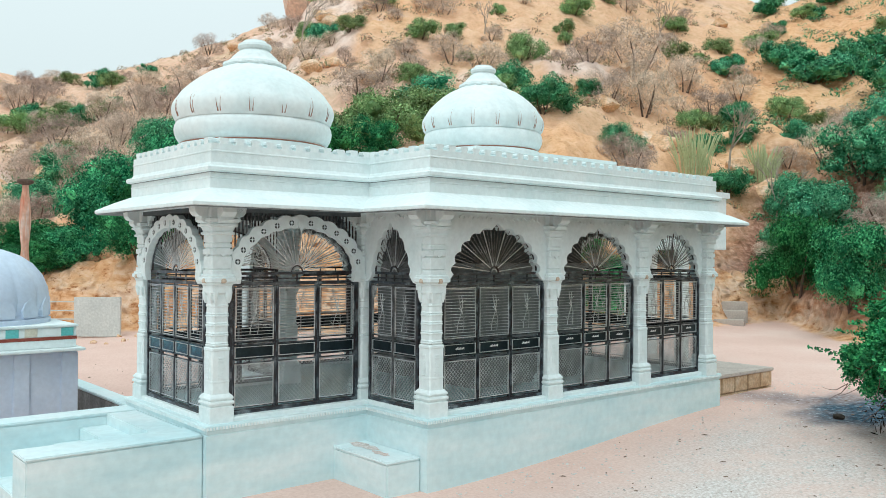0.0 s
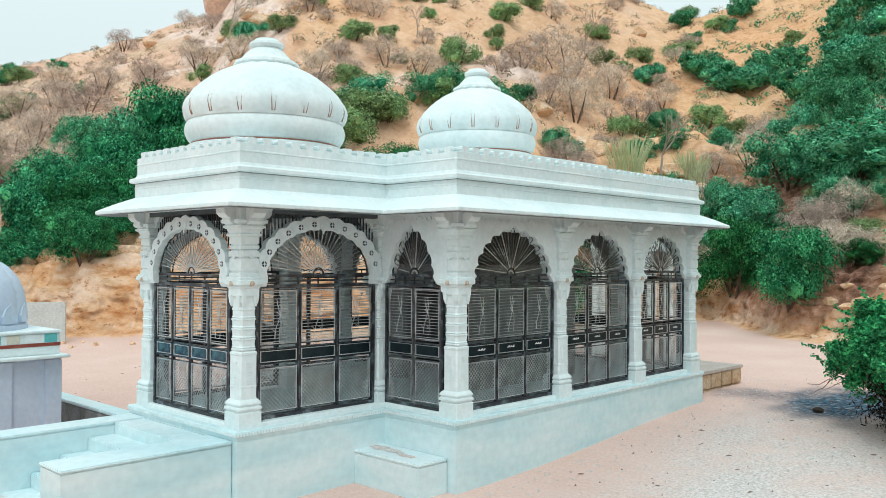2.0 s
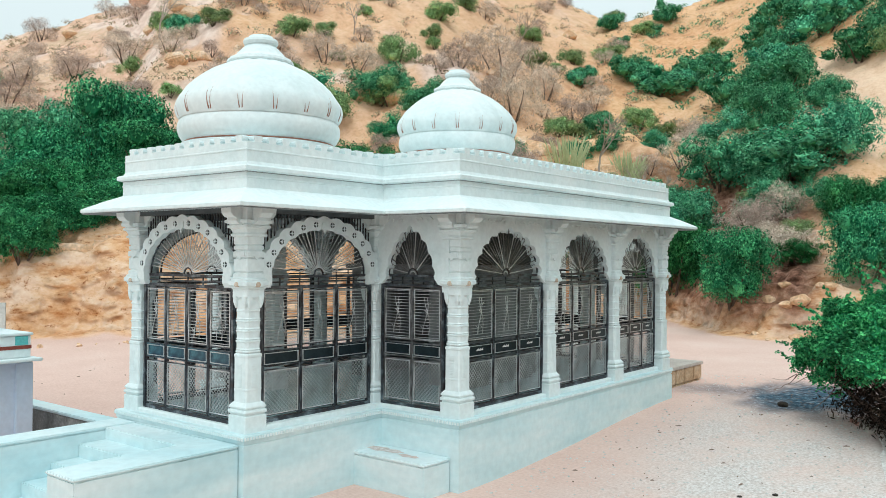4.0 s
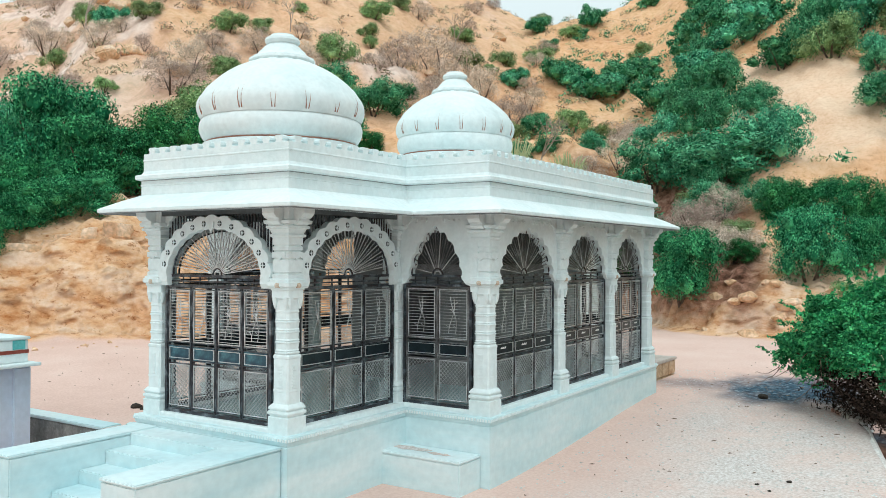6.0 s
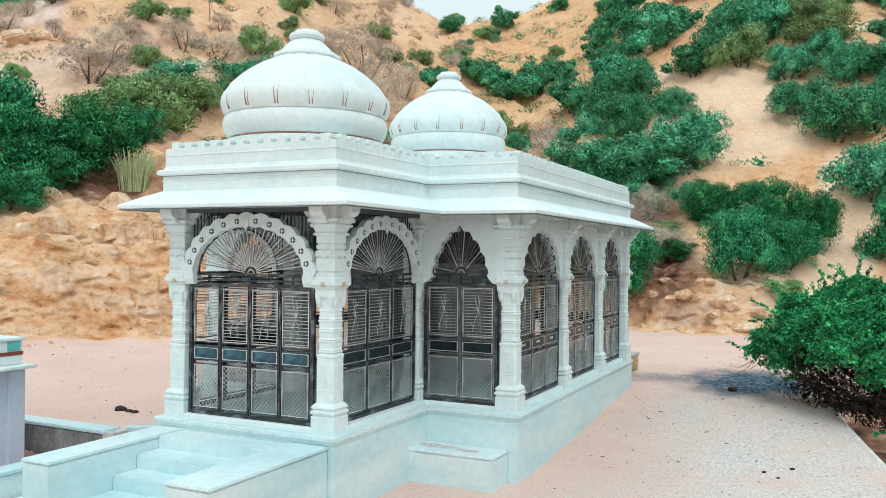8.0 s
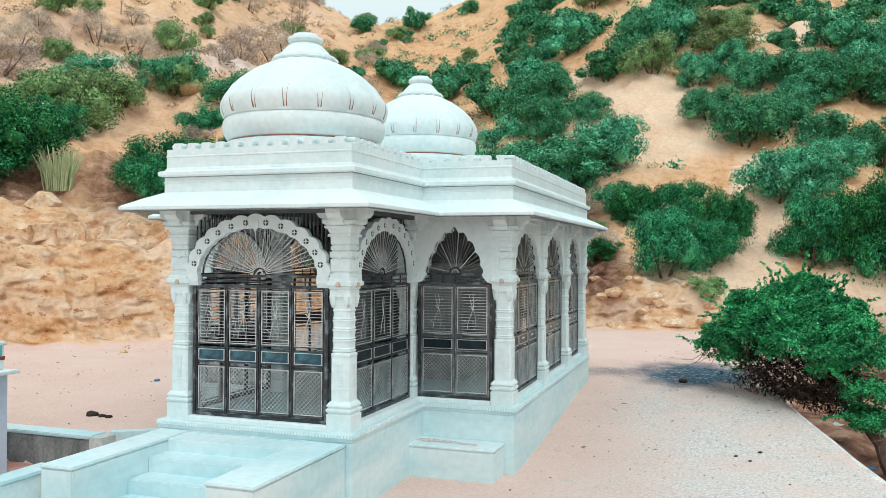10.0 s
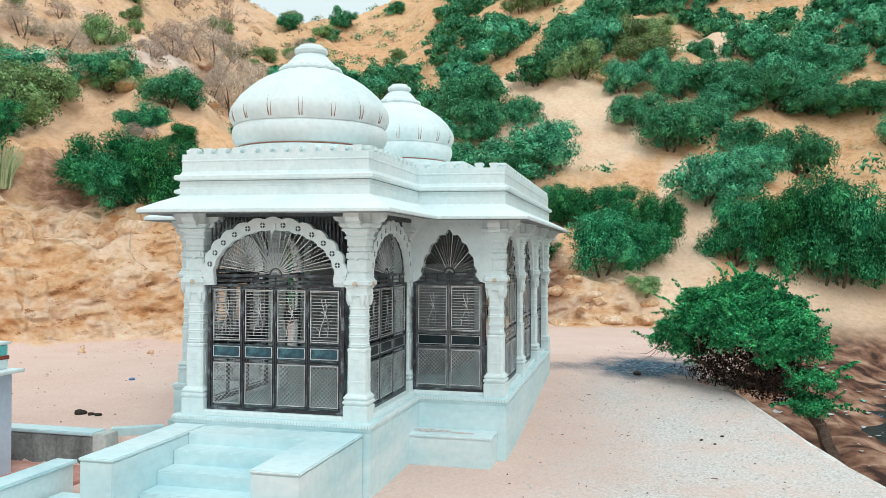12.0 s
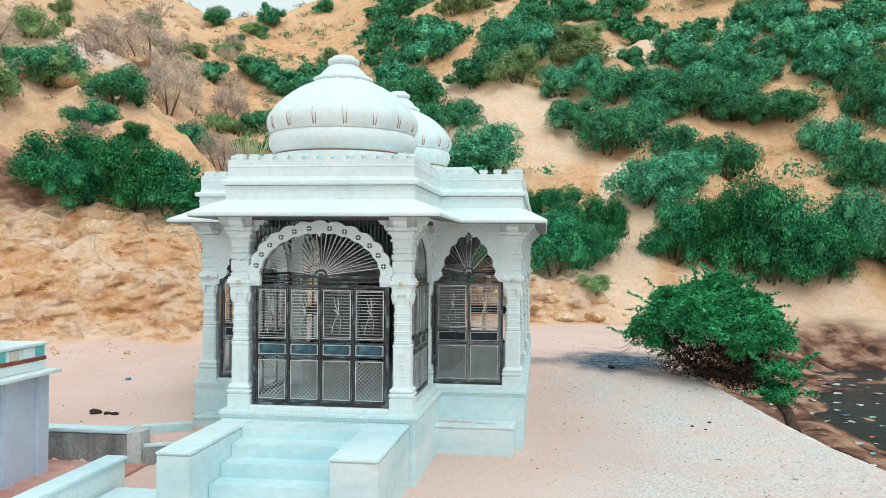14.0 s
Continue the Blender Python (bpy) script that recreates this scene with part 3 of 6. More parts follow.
    for k in range(1, n):
        t = math.pi * k / n
        ex, ez = edge_at(t)
        bm = bmesh.new()
        bar(bm, (-0.085 * math.cos(t), y0, 2.585 + 0.085 * math.sin(t)), (ex, y0, ez), 0.0105, 0.012)
        part("ray", bm, BRIGHT if kind == "band" or k % 3 == 1 else DULL, fan)
        # twisted rod between the rays
        t2 = t + math.pi / n / 2
        if k < n - 1:
            ex, ez = edge_at(t2)
            dx, dz, pts = math.cos(t2), math.sin(t2), []
            for j in range(19):
                u = 0.30 + 0.68 * j / 18
                w = 0.012 * (1 if j % 2 else -1) * u
                pts.append((ex * u + dz * w, y0, 2.585 + (ez - 2.585) * u + dx * w))
            bm = bmesh.new()
            wire(bm, pts, 0.007)
            part("twisted_rod", bm, BRIGHT if kind == "band" else DULL, fan)
    return g


def plate_text(g, width, leaves):
    """Small unreadable lettering on the middle panels, as plain bars."""
    lw = (width - 0.08) / leaves
    bm = bmesh.new()
    for k in range(9):
        x = -0.08 + 0.018 * k
        box(bm, x, x + 0.011, 0.034, 0.038, 1.545, 1.545 + 0.016 + 0.008 * ((k * 7) % 3))
    finish(bm)
    me = bpy.data.meshes.new("lettering")
    bm.to_mesh(me)
    me.materials.append(LETTER)
    for leaf in [o for o in g.children if o.name.startswith("leaf")]:
        place("lettering", me, leaf, "worn white lettering")


LETTER = surface("white_letter_paint", [(0.7, 0.7, 0.68), (0.8, 0.8, 0.78)], 20, 0.7)
LABELS = {4: "four-leaf steel gate with lattice, bars and sunburst fan", 3: "three-leaf dark steel gate with lattice, bars and sunburst fan", 2: "two-leaf dark steel gate with lattice and sunburst fan"}
for (x, y, tn), w, leaves, kind, foils in BAYS:
    g = gate(w, leaves, kind, foils, facing(x, y, tn), LABELS[leaves], "gates of the pavilion")
    if leaves == 3 and kind == "wall":
        plate_text(g, w, leaves)

# inner sanctum under the second dome
sanctum = thing("sanctum", "grey plastered inner shrine chamber with an open doorway", "chamber")
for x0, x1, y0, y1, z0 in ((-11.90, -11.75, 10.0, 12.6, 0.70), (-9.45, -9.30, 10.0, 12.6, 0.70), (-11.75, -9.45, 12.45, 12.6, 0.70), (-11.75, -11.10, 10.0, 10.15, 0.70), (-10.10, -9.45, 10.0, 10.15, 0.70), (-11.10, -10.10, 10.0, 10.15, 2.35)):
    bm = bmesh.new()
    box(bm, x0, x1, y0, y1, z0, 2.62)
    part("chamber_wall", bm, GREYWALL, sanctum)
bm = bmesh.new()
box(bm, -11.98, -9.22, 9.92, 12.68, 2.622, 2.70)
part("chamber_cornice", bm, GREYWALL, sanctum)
# dark block above the chamber, added so the fans look into darkness
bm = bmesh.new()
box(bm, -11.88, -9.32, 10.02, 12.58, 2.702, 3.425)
part("dark_upper_wall", bm, DIMINSIDE, sanctum, "near-black upper wall added for the dim interior")


# ---- land ----
C0 = (-4.0, -2.0)
BASE_R = ((-180, 60), (-60, 60), (-30, 40), (-5, 30), (8, 29), (14, 31), (20, 37), (27, 32), (34, 25.5), (45, 27), (58, 27), (66, 28), (72, 30), (90, 34), (120, 60), (180, 60))
BASE_H = ((-180, 0), (-40, 0.5), (-10, 1.3), (2, 1.6), (10, 2.0), (18, 2.1), (27, 2.6), (33, 3.9), (45, 3.6), (55, 3.6), (64, 2.8), (72, 1.8), (90, 1.5), (120, 0), (180, 0))
RIDGE_R = ((-180, 130), (-20, 125), (5, 115), (18, 105), (25, 96), (35, 110), (57, 115), (75, 120), (180, 130))
RIDGE_E = ((-180, 0.0), (-60, 0.12), (-20, 0.46), (0, 0.45), (10, 0.39), (18, 0.305), (22, 0.28), (26, 0.272), (30, 0.31), (38, 0.40), (50, 0.42), (54.5, 0.37), (57, 0.285), (60, 0.262), (64, 0.235), (69, 0.203), (74.5, 0.187), (79, 0.205), (85, 0.24), (120, 0.12), (180, 0.0))


def table(rows, a):
    for (a0, v0), (a1, v1) in zip(rows, rows[1:]):
        if a <= a1:
            u = (a - a0) / (a1 - a0)
            return v0 + (v1 - v0) * u
    return rows[-1][1]


def smooth(e0, e1, x):
    u = max(0.0, min(1.0, (x - e0) / (e1 - e0)))
    return u * u * (3 - 2 * u)


def kerb_x(y):
    """The edge of the levelled yard, beyond which the bed of a stream lies lower."""
    return -2.43 - 0.235 * (y - 6.7) + 0.5 * max(0.0, y - 16.5)


def ground(x, y):
    """Height of the yard and of the stream bed."""
    z = -0.30 + 0.06 * smooth(2, 8, y) + 0.36 * smooth(8, 15.5, y) + 0.10 * smooth(15, 25, y)
    left = smooth(-11.5, -12.5, x)
    z += left * (0.38 * smooth(6.35, 6.55, y) - 0.08) * smooth(16, 12, y)
    over = x - kerb_x(y)
    low = smooth(0.05, 0.25, over) * smooth(31, 26, y)
    return z - (0.8 + 0.25 * noise.noise((x, y, 2)) + 0.7 * smooth(1.5, 5, over)) * low


def foot(x, y, a):
    """Distance from the middle at which the slope begins, wavering as the bank does."""
    return table(BASE_R, a) + noise.noise((x * 0.16, y * 0.16, 3)) * 2.0 + noise.noise((x * 0.5, y * 0.5, 7)) * 0.6


def land(x, y):
    dx, dy = x - C0[0], y - C0[1]
    r, a = math.hypot(dx, dy), math.degrees(math.atan2(-dx, dy))
    rb = foot(x, y, a)
    z = ground(x, y)
    if r < rb - 3.5:
        return z
    hb, rr, el = table(BASE_H, a), table(RIDGE_R, a), table(RIDGE_E, a)
    cliff = smooth(-3, 6, a) * smooth(80, 70, a)
    rb += cliff * (1.0 * abs(noise.noise((x * 0.4, y * 0.4, 21))) + 0.7 * abs(noise.noise((x * 1.1, y * 1.1, 22))) + 0.5 * noise.voronoi((x * 0.55, y * 0.55, 4.0))[0][0] - 0.8)
    d = r - rb
    rise = smooth(-0.4, 5.6, d) * (1 - cliff) + cliff * (0.07 * smooth(-1.3, 0.1, d) + 0.53 * smooth(-0.1, 0.7, d) + 0.25 * smooth(0.9, 1.5, d + 0.5 * noise.noise((x * 0.4, y * 0.4, 23))) + 0.15 * smooth(2.0, 3.0, d))
    z += hb * rise * (1 + 0.15 * noise.noise((x * 0.3, y * 0.3, 1)))
    z += rise * cliff * (0.28 * noise.noise((x * 1.1, y * 1.1, z * 0.8)) + 0.20 * noise.noise((x * 2.6, y * 2.6, z)) + 0.22 * (0.4 - noise.voronoi((x * 0.9, y * 0.9, z * 1.3))[0][0]))
    top = 2.9 + el * rr
    s = max(0.0, (r - rb - 2) / max(1, rr - rb - 2))
    if s <= 1:
        k = (top - hb) * s ** 1.12
    else:
        k = (top - hb) * max(0.0, 1 - (s - 1) * 0.9) ** 1.5
    amp = smooth(0, 0.12, s) * smooth(2.2, 1.0, s) * min(1, el * 6)
    k += amp * (noise.fractal((x * 0.07, y * 0.07, 0), 0.9, 2.1, 5) * 1.5 + noise.fractal((x * 0.35, y * 0.35, 9), 0.8, 2.0, 4) * 0.35) * smooth(1.0, 0.75, s) + 0.5 * amp * noise.noise((x * 0.2, y * 0.2, 4))
    return z + k


def sandy(a, r):
    """How far a place lies in the bare slips of sand on the slope."""
    s = 0.0
    for a0, r0, da, dr in ((7.5, 49, 6.5, 7), (1.0, 38, 2.6, 8), (-11, 33, 9, 5), (3, 32, 4, 3), (-3, 62, 5, 3), (9, 60, 3, 5)):
        s = max(s, 1 - ((a - a0) / da) ** 2 - ((r - r0) / dr) ** 2)
    return smooth(0.0, 0.35, s)


def make_land():
    azs, a = [], -180.0
    while a < 180:
        azs.append(a)
        a += 0.3 if 28 <= a < 76 else 0.42 if -26 <= a < 84 else 4.0
    rs, r = [0.02], 0.02
    while r < 3000:
        r += 0.35 if r < 23 else 0.12 if r < 33 else 0.3 if r < 42 else max(0.4, r * 0.012) if r < 140 else r * 0.2
        rs.append(r)
    verts, cols, faces = [], [], []
    for rr in rs:
        for a in azs:
            t = radians(a)
            x, y = C0[0] - rr * math.sin(t), C0[1] + rr * math.cos(t)
            verts.append((x, y, land(x, y) if rr < 400 else -0.3))
    n = len(azs)
    for i in range(len(rs) - 1):
        for j in range(n):
            k = (j + 1) % n
            faces.append((i * n + j, (i + 1) * n + j, (i + 1) * n + k, i * n + k))
    me = bpy.data.meshes.new("ground")
    me.from_pydata(verts, [], faces)
    me.update()
    at = me.attributes.new("soil", "FLOAT_COLOR", "POINT")
    soils = np.zeros((len(verts), 4))
    for q, (x, y, z) in enumerate(verts):
        dx, dy = x - C0[0], y - C0[1]
        r, a = math.hypot(dx, dy), math.degrees(math.atan2(-dx, dy))
        nz = noise.noise((x * 0.12, y * 0.12, 11)) * 3
        rb = foot(x, y, a)
        hill = smooth(rb - 1.1, rb - 0.5, r + 0.1 * nz)
        cliff = hill * smooth(rb + 6, rb + 3, r + nz * 0.5) * smooth(-3, 6, a)
        grit = smooth(-8.0, -6.0, x + nz * 0.6) * smooth(16.5, 12.5, y) * smooth(-1.0, 1.5, y) * (1 - hill)
        soils[q] = (hill, cliff, sandy(a + 0.8 * nz, r + nz), grit)
    at.data.foreach_set("color", soils.ravel())
    # dark blue-grey patch by the yard tree, with a fainter smear
    blue_patch = me.attributes.new("blue_patch", "FLOAT", "POINT")
    blue_patch.data.foreach_set("value", np.array([max(smooth(1.2, 0.4, math.hypot((x + 5.75) / 1.75, (y - 16.6) / 2.4) + 0.35 * noise.noise((x * 2.2, y * 2.2, 0))), 0.6 * smooth(1.1, 0.2, math.hypot((x + 7.2) / 2.3, (y - 16.4) / 0.9) + 0.5 * noise.noise((x * 1.7, y * 1.7, 5)))) for x, y, z in verts]))
    heath, crag, loam = [], [], []
    for x, y, z in verts:
        dx, dy = x - C0[0], y - C0[1]
        r, a = math.hypot(dx, dy), math.degrees(math.atan2(-dx, dy))
        nz = noise.noise((x * 0.09, y * 0.09, 15))
        heath.append(0.85 * smooth(44, 52, a + 9 * nz) * smooth(34, 42, r + 6 * nz) + 0.35 * smooth(24, 30, a) * smooth(50, 44, a) * smooth(34, 42, r))
        loam.append(0.95 * smooth(8, 11, a + 4 * nz) * smooth(25, 21, a + 4 * nz) * smooth(0.9, 1.9, r - foot(x, y, a) + nz) * smooth(52, 45, r + 6 * nz) + 0.8 * smooth(1.1, 0.6, math.hypot((a - 41.5) / 4.5, (r - 33) / 3.2) + 0.7 * nz) + 0.8 * smooth(1.1, 0.6, math.hypot((a - 49.5) / 4.5, (r - 34) / 4.0) + 0.7 * nz))
        loam[-1] = max(loam[-1], 0.8 * smooth(8.5, 11, a + 2 * nz) * smooth(20, 18, a + 2 * nz) * smooth(-0.5, 0.4, r - foot(x, y, a)) * smooth(6, 4, r - foot(x, y, a)))
        c = smooth(0.1, 0.32, noise.noise((x * 0.11, y * 0.11, z * 0.11 + 31)) + 0.35 * noise.noise((x * 0.5, y * 0.5, 8)) - 0.2 + 0.8 * smooth(66, 90, r) * smooth(34, 42, a) * smooth(61, 56, a))
        crag.append(c * smooth(26, 34, a) * smooth(44, 52, r))
    for nm, vals in (("heath", heath), ("crag", crag), ("loam", loam)):
        me.attributes.new(nm, "FLOAT", "POINT").data.foreach_set("value", np.array(vals))
    mud = me.attributes.new("mud", "FLOAT", "POINT")
    mud.data.foreach_set("value", np.array([smooth(0.1, 0.5, x - kerb_x(y) + 0.2 * noise.noise((x, y, 0))) * smooth(32, 28, y + 2 * noise.noise((x * 0.4, y * 0.4, 3))) for x, y, z in verts]))
    for p in me.polygons:
        p.use_smooth = True
    me.materials.append(EARTH)
    return tagged(new("ground", me), "pinkish sandy yard rising into an ochre rocky hillside", "ground", kind="structure")


def earth():
    m = bpy.data.materials.new("earth")
    m.use_nodes = True
    n, l = m.node_tree.nodes, m.node_tree.links
    b = n["Principled BSDF"]
    co = n.new("ShaderNodeTexCoord")
    at = n.new("ShaderNodeAttribute")
    at.attribute_name = "soil"
    sep = n.new("ShaderNodeSeparateColor")
    l.new(at.outputs["Color"], sep.inputs["Color"])

    def nz(scale, detail=6, stretch=None, rough=0.6):
        t = n.new("ShaderNodeTexNoise")
        t.inputs["Scale"].default_value, t.inputs["Detail"].default_value, t.inputs["Roughness"].default_value = scale, detail, rough
        if stretch:
            mp = n.new("ShaderNodeMapping")
            mp.inputs["Scale"].default_value = stretch
            l.new(co.outputs["Object"], mp.inputs["Vector"])
            l.new(mp.outputs["Vector"], t.inputs["Vector"])
        else:
            l.new(co.outputs["Object"], t.inputs["Vector"])
        return t.outputs["Fac"]

    def ramp(fac, stops):
        r = n.new("ShaderNodeValToRGB")
        e = r.color_ramp.elements
        for k, (p, c) in enumerate(stops):
            q = e[k] if k < 2 else e.new(p)
            q.position, q.color = p, (*c, 1)
        l.new(fac, r.inputs["Fac"])
        return r.outputs["Color"]

    def mix(fac, a, c, mode="MIX"):
        x = n.new("ShaderNodeMix")
        x.data_type, x.blend_type = "RGBA", mode
        if isinstance(fac, float):
            x.inputs["Factor"].default_value = fac
        else:
            l.new(fac, x.inputs["Factor"])
        l.new(a, x.inputs["A"])
        l.new(c, x.inputs["B"])
        return x.outputs["Result"]

    yard = mix(0.4, ramp(nz(0.3, 4), [(0.3, (0.60, 0.385, 0.32)), (0.5, (0.68, 0.465, 0.395)), (0.7, (0.74, 0.56, 0.49))]), ramp(nz(22, 6), [(0.3, (0.56, 0.39, 0.33)), (0.62, (0.79, 0.62, 0.55))]))
    hill = mix(0.45, ramp(nz(0.07, 8), [(0.32, (0.62, 0.31, 0.15)), (0.45, (0.76, 0.44, 0.23)), (0.55, (0.80, 0.52, 0.29)), (0.66, (0.78, 0.49, 0.34))]), ramp(nz(1.1, 9, None, 0.7), [(0.36, (0.44, 0.22, 0.12)), (0.48, (0.70, 0.43, 0.26)), (0.64, (0.82, 0.60, 0.44))]))
    hill = mix(1.0, hill, ramp(nz(3.2, 9, (1, 1, 1.5), 0.8), [(0.36, (0.70, 0.62, 0.48)), (0.46, (0.94, 0.90, 0.84)), (0.56, (1, 1, 1))]), "MULTIPLY")
    cliff = mix(0.5, ramp(nz(0.45, 8, (1, 1, 2.2)), [(0.38, (0.62, 0.33, 0.15)), (0.46, (0.74, 0.46, 0.26)), (0.53, (0.79, 0.57, 0.40)), (0.62, (0.83, 0.66, 0.54))]), ramp(nz(2.2, 9, (1, 1, 1.6), 0.75), [(0.36, (0.52, 0.26, 0.12)), (0.48, (0.73, 0.46, 0.27)), (0.62, (0.85, 0.66, 0.51))]))
    cliff = mix(1.0, cliff, ramp(nz(0.8, 9, (1, 1, 3.0), 0.66), [(0.38, (0.76, 0.60, 0.46)), (0.47, (0.97, 0.94, 0.9)), (0.58, (1, 1, 1))]), "MULTIPLY")
    cliff = mix(1.0, cliff, ramp(nz(2.6, 9, (1, 1, 1.8), 0.78), [(0.375, (0.50, 0.33, 0.22)), (0.425, (0.93, 0.88, 0.83)), (0.5, (1, 1, 1))]), "MULTIPLY")
    sand = mix(0.35, ramp(nz(0.5, 8), [(0.3, (0.76, 0.48, 0.31)), (0.7, (0.86, 0.64, 0.47))]), ramp(nz(5, 9, None, 0.75), [(0.36, (0.50, 0.29, 0.17)), (0.5, (0.80, 0.56, 0.39)), (0.65, (0.92, 0.74, 0.58))]))
    col = mix(sep.outputs["Red"], yard, hill)
    col = mix(sep.outputs["Green"], col, cliff)
    col = mix(sep.outputs["Blue"], col, sand)
    loam = n.new("ShaderNodeAttribute")
    loam.attribute_name = "loam"
    col = mix(loam.outputs["Fac"], col, ramp(nz(2.2, 9, None, 0.75), [(0.38, (0.06, 0.028, 0.02)), (0.5, (0.24, 0.115, 0.08)), (0.66, (0.52, 0.32, 0.24))]))
    heath = n.new("ShaderNodeAttribute")
    heath.attribute_name = "heath"
    brush = mix(0.5, ramp(nz(0.16, 8), [(0.35, (0.66, 0.39, 0.27)), (0.5, (0.77, 0.51, 0.37)), (0.65, (0.66, 0.51, 0.35))]), ramp(nz(1.6, 9, None, 0.7), [(0.38, (0.38, 0.27, 0.20)), (0.5, (0.66, 0.44, 0.32)), (0.64, (0.84, 0.65, 0.54))]))
    col = mix(heath.outputs["Fac"], col, brush)
    crag = n.new("ShaderNodeAttribute")
    crag.attribute_name = "crag"
    stone = mix(0.5, ramp(nz(0.25, 8, (1, 1, 0.6)), [(0.35, (0.62, 0.42, 0.34)), (0.5, (0.78, 0.60, 0.51)), (0.65, (0.86, 0.74, 0.67))]), ramp(nz(1.3, 9, (1, 1, 0.7), 0.7), [(0.36, (0.42, 0.28, 0.22)), (0.5, (0.76, 0.58, 0.48)), (0.66, (0.90, 0.78, 0.70))]))
    col = mix(crag.outputs["Fac"], col, stone)
    grit = ramp(nz(26, 6), [(0.35, (0.44, 0.39, 0.36)), (0.5, (0.62, 0.575, 0.545)), (0.65, (0.75, 0.74, 0.73))])
    half = n.new("ShaderNodeMath")
    half.operation = "MULTIPLY"
    l.new(at.outputs["Alpha"], half.inputs[0])
    l.new(ramp(nz(0.8), [(0.3, (0.3, 0.3, 0.3)), (0.6, (0.9, 0.9, 0.9))]), half.inputs[1])
    col = mix(half.outputs[0], col, grit)
    mud = n.new("ShaderNodeAttribute")
    mud.attribute_name = "mud"
    col = mix(mud.outputs["Fac"], col, ramp(nz(1.2, 9), [(0.38, (0.05, 0.028, 0.022)), (0.5, (0.20, 0.10, 0.065)), (0.64, (0.42, 0.26, 0.18))]))
    blue_patch = n.new("ShaderNodeAttribute")
    blue_patch.attribute_name = "blue_patch"
    spots = n.new("ShaderNodeMath")
    spots.operation = "MULTIPLY"
    l.new(blue_patch.outputs["Fac"], spots.inputs[0])
    l.new(ramp(nz(7, 8), [(0.3, (0.85, 0.85, 0.85)), (0.5, (1, 1, 1))]), spots.inputs[1])
    col = mix(spots.outputs[0], col, ramp(nz(12, 6), [(0.38, (0.015, 0.03, 0.05)), (0.58, (0.07, 0.13, 0.18)), (0.72, (0.4, 0.45, 0.48))]))
    l.new(col, b.inputs["Base Color"])
    b.inputs["Roughness"].default_value = 0.95
    b.inputs["Specular IOR Level"].default_value = 0.1
    bp, rough_amt = n.new("ShaderNodeBump"), n.new("ShaderNodeMapRange")
    rough_amt.inputs["To Min"].default_value, rough_amt.inputs["To Max"].default_value = 0.12, 0.4
    l.new(sep.outputs["Red"], rough_amt.inputs["Value"])
    l.new(rough_amt.outputs["Result"], bp.inputs["Strength"])
    bp.inputs["Distance"].default_value = 0.22
    l.new(nz(2.6, 10, None, 0.72), bp.inputs["Height"])
    chips, chip_amt = n.new("ShaderNodeBump"), n.new("ShaderNodeMapRange")
    chip_amt.inputs["To Min"].default_value, chip_amt.inputs["To Max"].default_value = 0.0, 0.8
    l.new(sep.outputs["Green"], chip_amt.inputs["Value"])
    l.new(chip_amt.outputs["Result"], chips.inputs["Strength"])
    chips.inputs["Distance"].default_value = 0.55
    tx = n.new("ShaderNodeTexNoise")
    tx.noise_type = "RIDGED_MULTIFRACTAL"
    tx.inputs["Scale"].default_value, tx.inputs["Detail"].default_value, tx.inputs["Roughness"].default_value = 1.7, 10, 0.72
    mp = n.new("ShaderNodeMapping")
    mp.inputs["Scale"].default_value, mp.inputs["Rotation"].default_value = (1, 1, 1.7), (0.25, 0.3, 0)
    l.new(co.outputs["Object"], mp.inputs["Vector"])
    l.new(mp.outputs["Vector"], tx.inputs["Vector"])
    l.new(tx.outputs["Fac"], chips.inputs["Height"])
    l.new(bp.outputs["Normal"], chips.inputs["Normal"])
    l.new(chips.outputs["Normal"], b.inputs["Normal"])
    return m


EARTH = earth()
make_land()


